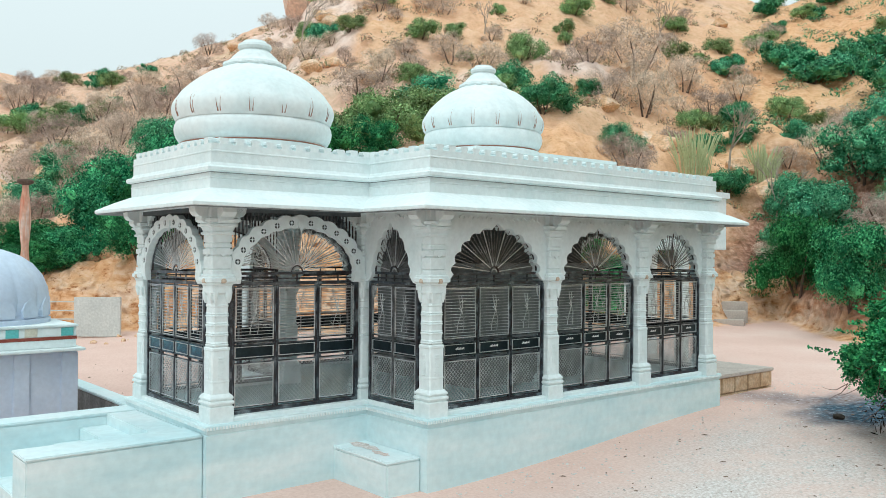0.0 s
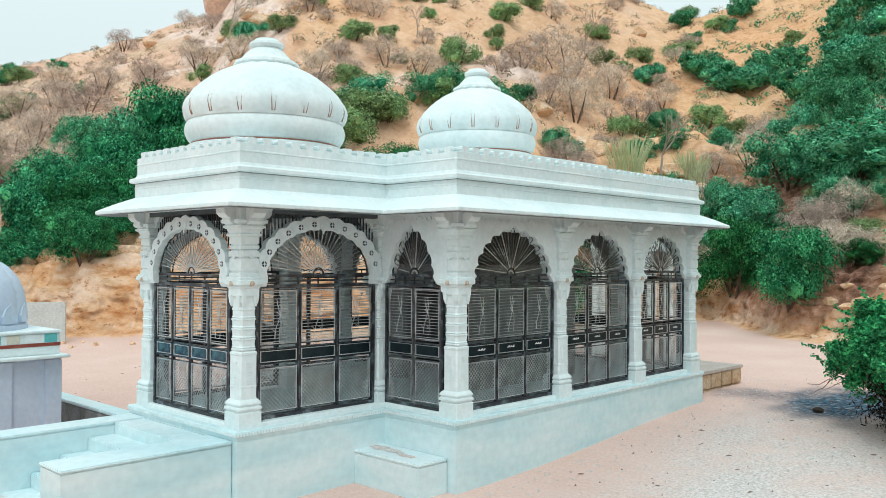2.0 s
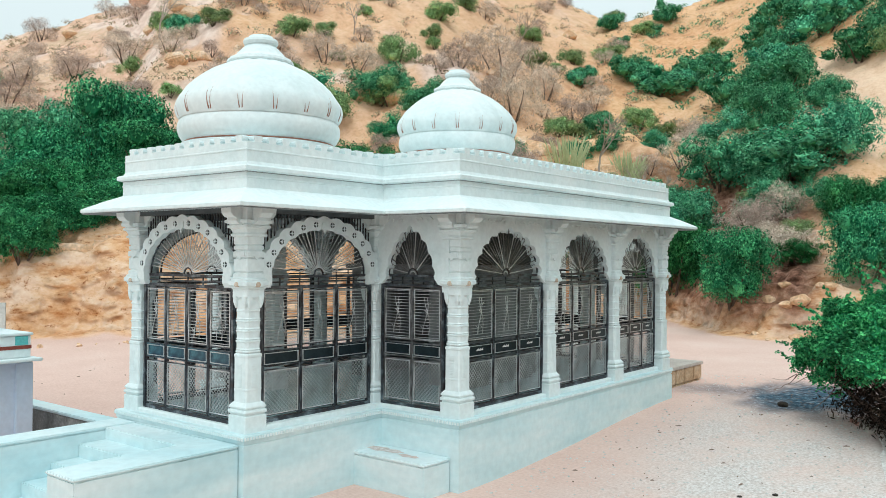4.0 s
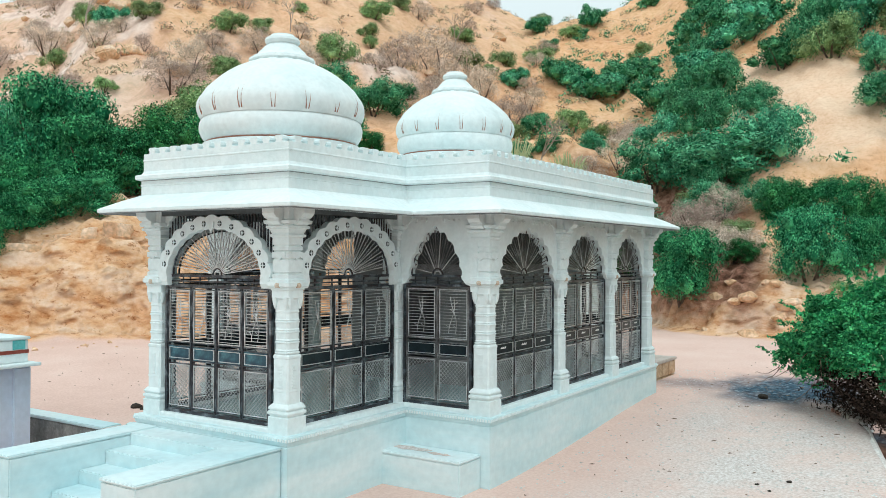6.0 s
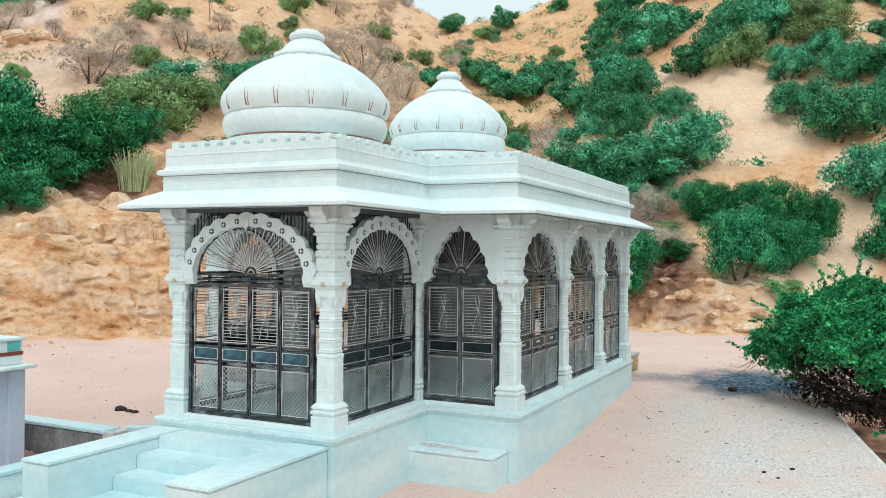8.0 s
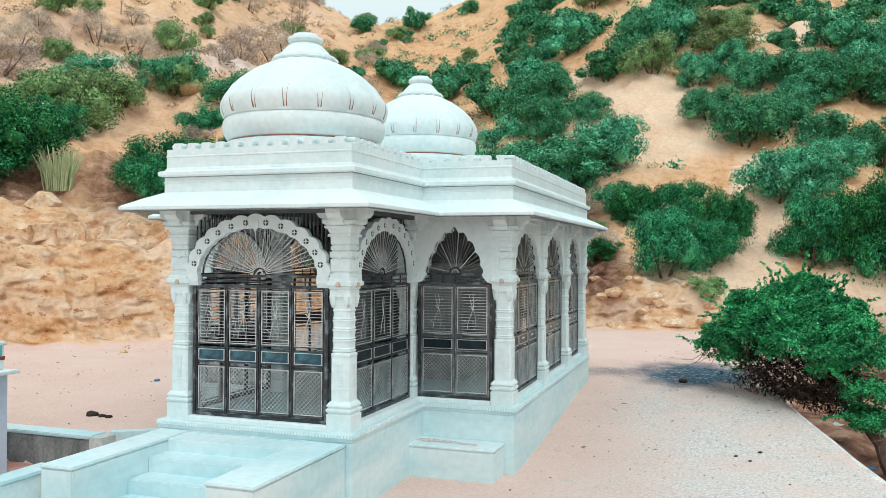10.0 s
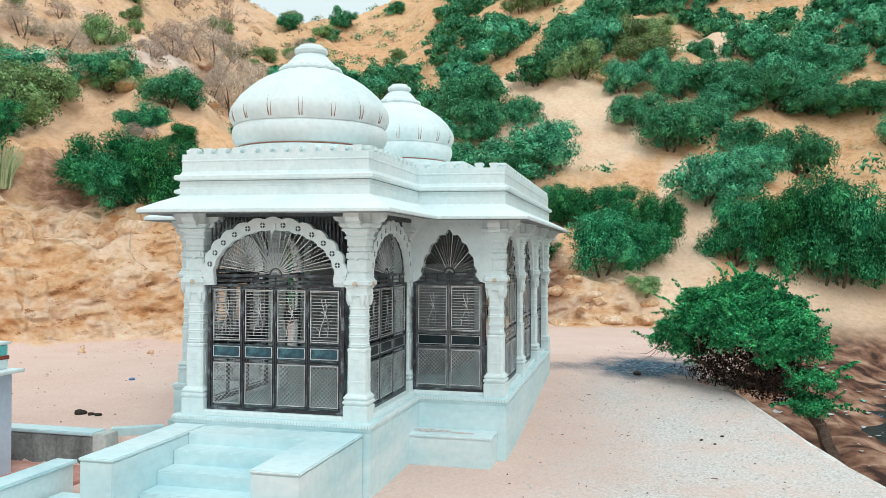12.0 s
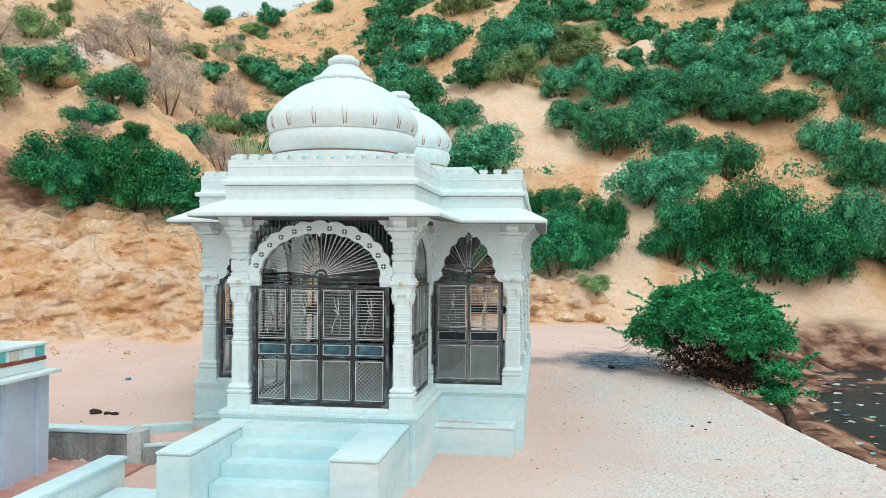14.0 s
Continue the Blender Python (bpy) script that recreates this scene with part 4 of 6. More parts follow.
# ---- plants ----
def leaf_stuff(name, tones, rough=0.6, bough_scale=7.0):
    m = bpy.data.materials.new(name)
    m.use_nodes = True
    n, l = m.node_tree.nodes, m.node_tree.links
    b = n["Principled BSDF"]
    geo, info = n.new("ShaderNodeNewGeometry"), n.new("ShaderNodeObjectInfo")
    r = n.new("ShaderNodeValToRGB")
    e = r.color_ramp.elements
    for k, c in enumerate(tones):
        q = e[k] if k < 2 else e.new(k / (len(tones) - 1))
        q.position, q.color = k / (len(tones) - 1), (*c, 1)
    l.new(geo.outputs["Random Per Island"], r.inputs["Fac"])
    h, mr, mv = n.new("ShaderNodeHueSaturation"), n.new("ShaderNodeMapRange"), n.new("ShaderNodeMapRange")
    mr.inputs["To Min"].default_value, mr.inputs["To Max"].default_value = 0.478, 0.512
    mv.inputs["To Min"].default_value, mv.inputs["To Max"].default_value = 0.75, 1.35
    l.new(info.outputs["Random"], mr.inputs["Value"])
    l.new(mr.outputs["Result"], h.inputs["Hue"])
    l.new(info.outputs["Random"], mv.inputs["Value"])
    l.new(mv.outputs["Result"], h.inputs["Value"])
    l.new(r.outputs["Color"], h.inputs["Color"])
    # whole boughs differ in tone
    co, tx, rg, bough = n.new("ShaderNodeTexCoord"), n.new("ShaderNodeTexNoise"), n.new("ShaderNodeMapRange"), n.new("ShaderNodeHueSaturation")
    tx.inputs["Scale"].default_value, tx.inputs["Detail"].default_value = bough_scale, 3
    rg.inputs["From Min"].default_value, rg.inputs["From Max"].default_value = 0.35, 0.65
    rg.inputs["To Min"].default_value, rg.inputs["To Max"].default_value = 0.48, 1.4
    l.new(co.outputs["Object"], tx.inputs["Vector"])
    l.new(tx.outputs["Fac"], rg.inputs["Value"])
    l.new(rg.outputs["Result"], bough.inputs["Value"])
    l.new(h.outputs["Color"], bough.inputs["Color"])
    l.new(bough.outputs["Color"], b.inputs["Base Color"])
    b.inputs["Roughness"].default_value = rough
    b.inputs["Specular IOR Level"].default_value = 0.08
    return m


GREEN = leaf_stuff("green_foliage", [(0.005, 0.042, 0.019), (0.030, 0.185, 0.076), (0.135, 0.46, 0.185)])
LIGHT = leaf_stuff("yellow_green_foliage", [(0.09, 0.18, 0.065), (0.21, 0.34, 0.135), (0.36, 0.49, 0.22)])
DRY = leaf_stuff("dry_twigs", [(0.38, 0.30, 0.24), (0.53, 0.43, 0.355), (0.66, 0.55, 0.46)], 0.9)
FRESH = leaf_stuff("fresh_green_leaves", [(0.014, 0.095, 0.035), (0.045, 0.25, 0.08), (0.12, 0.42, 0.135)], 0.6, 2.4)
# paler green for the farther bushes, distance haze put into the leaf colour
HAZEGREEN = leaf_stuff("haze_paled_foliage", [(0.018, 0.11, 0.058), (0.080, 0.31, 0.160), (0.22, 0.54, 0.30)])
BARK = surface("bark", [(0.07, 0.045, 0.035), (0.16, 0.11, 0.085)], 6, 0.95, fine=40, fine_amt=0.3, bump=0.5)
TWIGBARK = surface("dry_twig_bark", [(0.14, 0.09, 0.065), (0.34, 0.26, 0.21)], 3, 0.95, fine=30)
HOLLOWDARK = leaf_stuff("hollow_dark_leaves", [(0.014, 0.012, 0.010), (0.03, 0.024, 0.018), (0.10, 0.07, 0.05)], 0.9)
rnd = random.Random(7)


def way():
    v = Vector((rnd.gauss(0, 1), rnd.gauss(0, 1), rnd.gauss(0, 1)))
    return v.normalized()


def leaf_quad(verts, faces, p, nrm, size, long=1.6):
    t = nrm.cross(way())
    if t.length < 1e-3:
        return
    t.normalize()
    u = nrm.cross(t)
    k = len(verts)
    verts += [p - t * size * long * 0.5, p + u * size * 0.5 + nrm * size * 0.15, p + t * size * long * 0.5, p - u * size * 0.5 + nrm * size * 0.15]
    faces.append((k, k + 1, k + 2, k + 3))


def leaflet(verts, faces, p, nrm, size, long):
    """A three-cornered leaf, for crowns of many."""
    t = nrm.cross(way())
    if t.length < 1e-3:
        return
    t.normalize()
    u, k = nrm.cross(t), len(verts)
    verts += [p - t * size * long * 0.5 - u * size * 0.35, p - t * size * long * 0.3 + u * size * 0.5, p + t * size * long * 0.6]
    faces.append((k, k + 1, k + 2))


def crown_mesh(name, lobes, n, size, material, core=0.72, long=1.6):
    """A crown of leaves on the shells of uneven lobes, about 1 wide, standing on z 0."""
    verts, faces = [], []
    if core:
        bm = bmesh.new()
        for c, r in lobes:
            bmesh.ops.create_icosphere(bm, subdivisions=1, radius=r * core, matrix=Matrix.Translation(c) @ Matrix.Diagonal((1, 1, 0.85, 1)))
        for v in bm.verts:
            v.co *= 1 + 0.12 * noise.noise(v.co * 9)
        base = {v: i for i, v in enumerate(bm.verts)}
        verts += [v.co.copy() for v in bm.verts]
        faces += [[base[v] for v in f.verts] for f in bm.faces]
        bm.free()
    area = [r * r for _, r in lobes]
    for c, r in lobes:
        cnt = int(n * r * r / sum(area))
        for _ in range(cnt):
            d = way()
            if d.z < -0.35 and rnd.random() < 0.7:
                d.z = -d.z
            rr = r * (1 - 0.34 * rnd.random() ** 2 + 0.32 * rnd.random() ** 4 + 0.34 * noise.noise(d * 2.6 + Vector(c) * 7))
            p = Vector(c) + Vector((d.x * rr, d.y * rr, d.z * rr * 0.85))
            if p.z < 0.0:
                p.z = rnd.random() * 0.1
            leaflet(verts, faces, p, (d + way() * 0.7).normalized(), size * rnd.uniform(0.6, 1.3), long)
    me = bpy.data.meshes.new(name)
    me.from_pydata(verts, [], faces)
    me.materials.append(material)
    return me


def lobes_of(count, flat):
    out = [(Vector((0, 0, flat * 0.42)), 0.27)]
    for k in range(count):
        a = 2 * math.pi * k / count + rnd.uniform(-0.4, 0.4)
        q = rnd.uniform(0.14, 0.40)
        out.append((Vector((q * math.cos(a), q * math.sin(a), flat * rnd.uniform(0.15, 0.85) * (1.15 - q))), rnd.uniform(0.09, 0.19)))
    return out


def stem_mesh(name, count, spread, tall):
    bm = bmesh.new()
    for k in range(count):
        a = 2 * math.pi * k / count + rnd.uniform(-0.5, 0.5)
        loops = []
        for j in range(5):
            u = j / 4
            r = 0.022 * (1 - 0.75 * u)
            q = spread * u ** 1.3
            c = Vector((q * math.cos(a) + 0.02 * math.sin(5 * u + k), q * math.sin(a), -0.12 + (tall + 0.12) * u))
            loops.append([(c.x + r * math.cos(i * math.pi / 2.5), c.y + r * math.sin(i * math.pi / 2.5), c.z) for i in range(5)])
        rings(bm, loops, True, True, True)
    me = bpy.data.meshes.new(name)
    bm.to_mesh(me)
    bm.free()
    me.materials.append(BARK)
    return me


GREEN_CROWNS = [crown_mesh("crown", lobes_of(20, 0.62), 12500, 0.0175, HAZEGREEN, 0.5) for k in range(6)]
FAR_CROWNS = [crown_mesh("crown", lobes_of(16, 0.62), 4600, 0.028, HAZEGREEN) for k in range(6)]
BIG_CROWNS = [crown_mesh("crown", lobes_of(26, 0.66), 23000, 0.0135, GREEN, 0.45) for _ in range(4)]
LIGHT_CROWNS = [crown_mesh("crown", lobes_of(12, 0.55), 8000, 0.017, LIGHT, 0.5) for _ in range(3)]
DRY_CROWNS = [crown_mesh("twig_crown", lobes_of(12, 0.6), 3600, 0.0055, DRY, 0.0, 16.0) for _ in range(3)]
STEMS = [stem_mesh("stem", 4, 0.25, 0.35) for _ in range(3)]
PLANTED, FAR_SPOTS = [], []


def bush(a, r, w, kind, tall=1.0):
    t = radians(a)
    x, y = C0[0] - r * math.sin(t), C0[1] + r * math.cos(t)
    PLANTED.append((x, y, w))
    z = land(x, y) - 0.06 * w
    names = {"g": ("bush", "dense dark green thorn bush on the slope", "green bushes on the hillside"), "l": ("bush", "sparse yellow-green bush on the slope", "yellow-green bushes on the hillside"),
             "d": ("dry_bush", "leafless grey-brown thorn bush on the slope", "dry bushes on the hillside")}[kind]
    ob = thing(names[0], names[1], "bush", names[2], m=pose(x, y, z, 0, 0, rnd.uniform(0, 360)) @ Matrix.Diagonal((w, w, w * tall * rnd.uniform(0.9, 1.15), 1)))
    crowns = {"g": BIG_CROWNS if r < 38 else GREEN_CROWNS if r < 58 else FAR_CROWNS, "l": LIGHT_CROWNS, "d": DRY_CROWNS}[kind]
    place("crown", rnd.choice(crowns), ob)
    place("stem", rnd.choice(STEMS), ob)


# bearing, distance, width, and how tall a bush stands
NEAR_GREENS = [(-2.9, 34.4, 3.2, 1.54), (-5.6, 34.9, 3, 1.81), (-8.4, 35.3, 4.3, 1.72), (7.8, 36.9, 3.1, 1.11), (4.9, 36.8, 2.9, 1.21), (2.2, 34.3, 2.7, 1.52), (6.4, 31.4, 3.4, 1.22), (3.4, 32.8, 2.6, 1.21), (40.8, 32.2, 4.1, 0.95), (35.6, 35.1, 1.7, 1.07), (18.5, 36.4, 3.8, 1.25), (14.2, 31.4, 3.5, 1.27), (56.2, 34.2, 2.4, 1.9), (62.5, 33.2, 4.1, 1.08), (58.9, 31.2, 3.4, 1.22), (64.2, 31.1, 3.8, 1.37), (60.4, 27.8, 2.8, 1.07), (56.3, 31.8, 2, 1.3)]
GREENS = [(13.9, 54.4, 6.3, 0.86), (12, 42.4, 6.8, 0.76), (23.6, 71.5, 4.7, 1.14), (20, 69.1, 3.4, 1.19), (14.7, 67.5, 2.8, 1.17), (13.4, 67.6, 2.9, 1.39), (9.5, 58.1, 4.5, 1.06), (7.4, 57.5, 4.9, 1.25), (5.2, 59.5, 3.8, 1.48), (3.7, 52.8, 3.4, 1.11), (3.1, 48.7, 3.9, 0.87), (0.6, 45.7, 4.8, 1.06), (-1.1, 38.2, 4.2, 1.18), (-4.4, 41.8, 3.5, 1.11), (-7.4, 44.9, 3.8, 1.25), (1.3, 53.7, 3.8, 1), (-3.7, 52.3, 4.1, 1.06), (-6.8, 57.6, 4.9, 0.97), (-8.4, 52.4, 4.4, 1.11), (-2.6, 50.5, 3.2, 1.02), (-11.9, 52.1, 4.4, 0.87), (-15.9, 46, 3.7, 1.44), (-16.7, 55.2, 4.4, 1.67), (-15.5, 38.6, 3.7, 1.47), (-15.1, 58.3, 5.1, 1.11), (-3, 51, 4.1, 0.91), (-6.4, 53.6, 3.9, 1.17), (-9.3, 56, 4.5, 0.91), (9.8, 42.9, 4, 1.09), (39.3, 44.5, 4, 0.96), (35.6, 41.1, 3.4, 1.04), (46.7, 37.1, 3, 1.11), (44.3, 45.2, 4.1, 0.79), (39.8, 49.3, 4.1, 0.7), (33.8, 49.1, 2, 1.25), (30.8, 41.8, 2.8, 0.92), (25, 54.2, 2.6, 1.19), (20.1, 44.6, 3.2, 1.44), (20, 39.3, 2.3, 1.48), (16.6, 46, 5.2, 0.98), (12, 41.8, 3.3, 1.25), (21.9, 67.9, 6, 0.83), (17.2, 62, 4.6, 1.06), (18.2, 68.1, 4.1, 0.83), (13.7, 48.6, 3.9, 1.11), (14.8, 63.2, 4.7, 0.91), (26.8, 70.6, 2.6, 0.76), (53.8, 60.9, 2.4, 0.85), (66.8, 98.4, 2.7, 1.04), (58.5, 38.3, 4.6, 1.23), (62.1, 47.1, 4.3, 1.03)]
GAP_GREENS = [(-2.8, 52.3, 4.8, 0.96), (-5.9, 51.2, 4.7, 0.96), (-1.1, 47.2, 3.7, 0.91), (-4.2, 46.8, 4.0, 0.83), (-8.1, 52.9, 4.1, 0.91), (-9.7, 51.9, 3.3, 1.11), (-0.1, 51.9, 4.0, 1.06), (10.9, 50.1, 3.2, 1.11), (13.0, 57.6, 3.2, 1.04), (11.9, 70.8, 4.5, 0.93), (-3.3, 38.8, 3.6, 1.03)]
YELLOW = [(3.6, 30, 1.7, 0.83), (44.6, 43, 5.6, 0.96), (44.5, 43.4, 2.7, 1.3), (42.4, 42, 2.3, 1.15), (27.6, 52.3, 2.1, 1.11), (23.8, 72.1, 3.4, 0.95), (30.5, 75.7, 3.1, 0.97), (36.5, 59.2, 1.2, 1.39), (43.8, 54.9, 1.7, 1.19), (45.8, 48, 2.4, 0.95), (60.3, 56.8, 2.4, 0.83), (6.5, 55.4, 4.3, 1.06), (1.6, 58.2, 5.0, 0.83)]
DRY_ONES = [(38.1, 35.7, 1.7, 0.83), (32.6, 49.2, 3, 1.3), (30.7, 53.7, 4, 1.21), (29, 61.4, 3.8, 1.11), (26.8, 55.8, 3.4, 1.02), (19.1, 48.2, 3.2, 1), (13.6, 36.2, 3.1, 0.9), (11.6, 34.1, 3.1, 0.95), (19.2, 57, 3.4, 0.93), (46.9, 51.8, 2.2, 0.97), (48.2, 48.9, 2.7, 1.04), (54.1, 56.6, 2.8, 0.95), (57.3, 68.9, 4.3, 0.93), (60.2, 68.2, 3.8, 0.94), (63.6, 76.8, 4.8, 0.93), (66, 68.7, 4.3, 0.93), (63.7, 56, 3.1, 1.04), (66.7, 56.7, 3.6, 1.11), (68.1, 65.3, 4.1, 1.11)]
LEFT_GREENS = [(40.4, 29.2, 2.8, 1.2), (37.8, 28.1, 2.9, 1.3), (35.4, 28.4, 3, 1.2), (33.2, 28.6, 3, 1.15), (31, 29.2, 3.2, 1.1), (28.6, 30.6, 3.2, 1.1), (26.4, 33.5, 3.2, 1), (50.3, 34, 5, 1.1), (53.5, 32.5, 4.6, 1.2), (56, 34, 5.2, 1.3), (60, 35, 4.4, 1.1), (63.6, 33, 4.1, 0.75), (69, 33, 4, 0.75), (75, 33.5, 4.1, 0.75), (80, 33, 3.6, 0.75), (62.2, 30.6, 3.2, 1), (65, 30.3, 3.1, 0.75), (67.4, 30.6, 3.1, 0.75), (60, 31.4, 3, 1), (70, 31.5, 3.1, 0.75), (54.5, 30.2, 3.2, 0.9), (57.4, 29.8, 3.4, 1), (60.2, 29.8, 3, 1)]
MID_GREENS = [(27, 68, 3.4), (63.7, 52, 4.4), (53.3, 60, 2.5), (10.6, 33.5, 2.0, 0.8), (-13.4, 39.5, 3.4, 0.95), (-9.8, 35.5, 4.2, 1.6), (-11.6, 36, 4.0, 1.4), (-13.2, 36.5, 3.8, 1.2), (-16.6, 40.5, 4.4, 1.2), (-18.6, 39, 4.6, 1.3), (-20.5, 45, 4.6, 1.2), (-18, 47, 4.4, 1.2), (-19.5, 54, 5.0, 1.2), (-14.6, 49.5, 4.4, 1.1), (-16.4, 62, 5, 1), (-12.6, 62, 5, 1)]
for rows, k in ((NEAR_GREENS, "g"), (GREENS, "g"), (GAP_GREENS, "g"), (LEFT_GREENS, "g"), (MID_GREENS, "g"), (YELLOW + [(46.6, 39, 5.2), (49, 41, 4.0), (38.5, 44, 3.0), (69.5, 59, 2.6)], "l"), (DRY_ONES + [(31.7, 57, 5.8), (49.3, 46, 4.0), (70.6, 61, 4.6), (73.3, 94, 6.9)], "d")):
    for a, r, w, *tall in rows:
        bush(a, r, w * (0.95 if k == "g" else 1.05), k, *tall)


def scatter(count, a0, a1, r0, r1, w0, w1, kinds, gap=0.62):
    done = 0
    for _ in range(count * 14):
        if done >= count:
            return
        a, r, w = rnd.uniform(a0, a1), r0 + (r1 - r0) * rnd.random() ** 1.3, rnd.uniform(w0, w1)
        t = radians(a)
        x, y = C0[0] - r * math.sin(t), C0[1] + r * math.cos(t)
        if sandy(a, r) > 0.05 or r < table(BASE_R, a) + 4 or any(math.hypot(x - u, y - v) < gap * (w + q) / 2 for u, v, q in PLANTED):
            continue
        kind = rnd.choice(kinds)
        if r > 66 and kind == "g":
            PLANTED.append((x, y, w))
            FAR_SPOTS.append((x, y, land(x, y) - 0.06 * w, w))
        else:
            bush(a, r, w, kind)
        done += 1


scatter(12, -24, 22, 50, 70, 2.2, 4.4, "ggggggl", 0.8)
scatter(230, -24, 16, 58, 112, 2.4, 4.8, "ggggggl", 0.45)
scatter(16, 18, 26, 72, 112, 2.2, 4.0, "ggl")
scatter(80, 22, 58, 46, 100, 1.4, 3.4, "ddddlll")
scatter(80, 56, 80, 40, 112, 2.0, 4.6, "ddddddgl", 0.42)
scatter(10, 18, 40, 36, 60, 2.0, 4.0, "gdd")

# bushes high on the slope, joined since they are too far to tell apart
bases, tris, count = [], [], 0
HIGH_CROWNS = [crown_mesh("crown", lobes_of(14, 0.62), 1900, 0.042, HAZEGREEN) for _ in range(4)]
for x, y, z, w in FAR_SPOTS:
    me = rnd.choice(HIGH_CROWNS)
    co, turn = np.empty(len(me.vertices) * 3), rnd.uniform(0, 6.28)
    me.vertices.foreach_get("co", co)
    co = co.reshape(-1, 3) * (w, w, w * rnd.uniform(0.85, 1.2))
    c, q = math.cos(turn), math.sin(turn)
    bases.append(np.stack([co[:, 0] * c - co[:, 1] * q + x, co[:, 0] * q + co[:, 1] * c + y, co[:, 2] + z], 1))
    tri = np.empty(len(me.polygons) * 3, dtype=np.int32)
    me.polygons.foreach_get("vertices", tri)
    tris.append(tri.reshape(-1, 3) + count)
    count += len(me.vertices)
me = bpy.data.meshes.new("far_bushes")
me.from_pydata(np.concatenate(bases), [], np.concatenate(tris))
me.materials.append(HAZEGREEN)
tagged(new("far_bushes", me), "dense bushes covering the upper slope, green paled for haze", "bushes", kind="stuff")

# far scrub along the slopes, too small and many to count
SCRUB = leaf_stuff("scrub", [(0.56, 0.40, 0.28), (0.54, 0.45, 0.28), (0.36, 0.40, 0.22)], 0.9)


def far_scrub(count, a0, a1, low, high, material, label):
    verts, faces = [], []
    for _ in range(count):
        a, r = rnd.uniform(a0, a1), rnd.uniform(42, 118)
        if sandy(a, r) > 0.05:
            continue
        t = radians(a)
        x, y = C0[0] - r * math.sin(t), C0[1] + r * math.cos(t)
        z, w = land(x, y), rnd.uniform(low, high)
        for _ in range(42):
            d = way()
            d.z = abs(d.z) * 0.8
            leaflet(verts, faces, Vector((x, y, z)) + d * w * rnd.uniform(0.25, 0.7), (d + way() * 0.6).normalized(), w * rnd.uniform(0.07, 0.13), 2.0)
    me = bpy.data.meshes.new("far_scrub")
    me.from_pydata(verts, [], faces)
    me.materials.append(material)
    tagged(new("far_scrub", me), label, "scrub", kind="stuff")


for a, r, w, tall, k in ((12.6, 35, 2.4, 0.9, "d"), (14.6, 37.5, 3.0, 0.9, "d"), (12, 38.5, 2.6, 1.0, "d"), (14, 41, 2.6, 1.0, "l"), (11, 36, 1.6, 1.0, "l"), (20.5, 39, 2.2, 1.0, "d"), (9.2, 38, 2.4, 1.0, "g"), (13.2, 39.3, 3.2, 0.9, "g")):
    bush(a, r, w, k, tall)
far_scrub(1900, 18, 82, 0.5, 1.3, SCRUB, "low dry scrub scattered over the hillside")
far_scrub(700, -24, 24, 0.4, 1.0, SCRUB, "low dry scrub scattered over the hillside")
far_scrub(700, -24, 26, 0.6, 1.8, HAZEGREEN, "low green scrub scattered over the hillside")

# columnar spurge clumps
SPURGE = surface("spurge_green", [(0.40, 0.46, 0.24), (0.64, 0.67, 0.40)], 3, 0.7, fine=20)
for a, r, w in ((22.6, 47, 2.3), (26.5, 45, 3.0), (46.9, 33, 1.9)):
    t = radians(a)
    x, y = C0[0] - r * math.sin(t), C0[1] + r * math.cos(t)
    sp = thing("spurge_clump", "pale green clump of upright leafless spurge stems", "cactus", "spurge clumps", m=pose(x, y, land(x, y) - 0.1))
    for k in range(105):
        q, b = w * 0.42 * math.sqrt(rnd.random()), rnd.uniform(0, 6.28)
        h = w * rnd.uniform(0.55, 0.95) * (1 - 0.3 * q / w)
        bm = bmesh.new()
        p0, lean = Vector((q * 0.6 * math.cos(b), q * 0.6 * math.sin(b), 0)), Vector((math.cos(b), math.sin(b), 0)) * q * 0.55
        rings(bm, [[(p0.x + lean.x * u ** 2 + 0.025 * g * math.cos(i * 1.2566), p0.y + lean.y * u ** 2 + 0.025 * g * math.sin(i * 1.2566), h * u) for i in range(5)] for u, g in ((0, 0.9), (0.5, 1.0), (0.9, 0.9), (1, 0.4))], True, True, True)
        part("spurge_stem", bm, SPURGE, sp)

# bare white trees
def bare_tree(a, r, h):
    t = radians(a)
    x, y = C0[0] - r * math.sin(t), C0[1] + r * math.cos(t)
    ob = thing("bare_tree", "bare pale-branched tree on the slope", "tree", "bare trees", m=pose(x, y, land(x, y) - 0.2))

    def limb(p, d, ln, rad, depth, bm):
        q = p + d * ln
        s = d.cross(way()).normalized()
        u = d.cross(s)
        rings(bm, [[c + (s * math.cos(i * 1.2566) + u * math.sin(i * 1.2566)) * g for i in range(5)] for c, g in ((p, rad), (q, rad * 0.65))], True, True, True)
        if depth:
            for _ in range(3):
                limb(q, (d + way() * 0.65 + Vector((0, 0, 0.1))).normalized(), ln * rnd.uniform(0.6, 0.85), rad * 0.6, depth - 1, bm)

    bm = bmesh.new()
    limb(Vector((0, 0, 0)), Vector((0.1, 0, 1)).normalized(), h * 0.3, h * 0.018, 4, bm)
    part("branchwork", bm, PALEBARK, ob)


PALEBARK = surface("pale_bark", [(0.34, 0.27, 0.22), (0.5, 0.43, 0.37)], 5, 0.95, fine=30)
for a, r, h in ((24.5, 46, 4.2), (21.4, 44, 3.8), (55, 62, 5), (66, 60, 4), (63, 70, 4), (31, 66, 4.5), (42, 58, 3.5)):
    bare_tree(a, r, h)


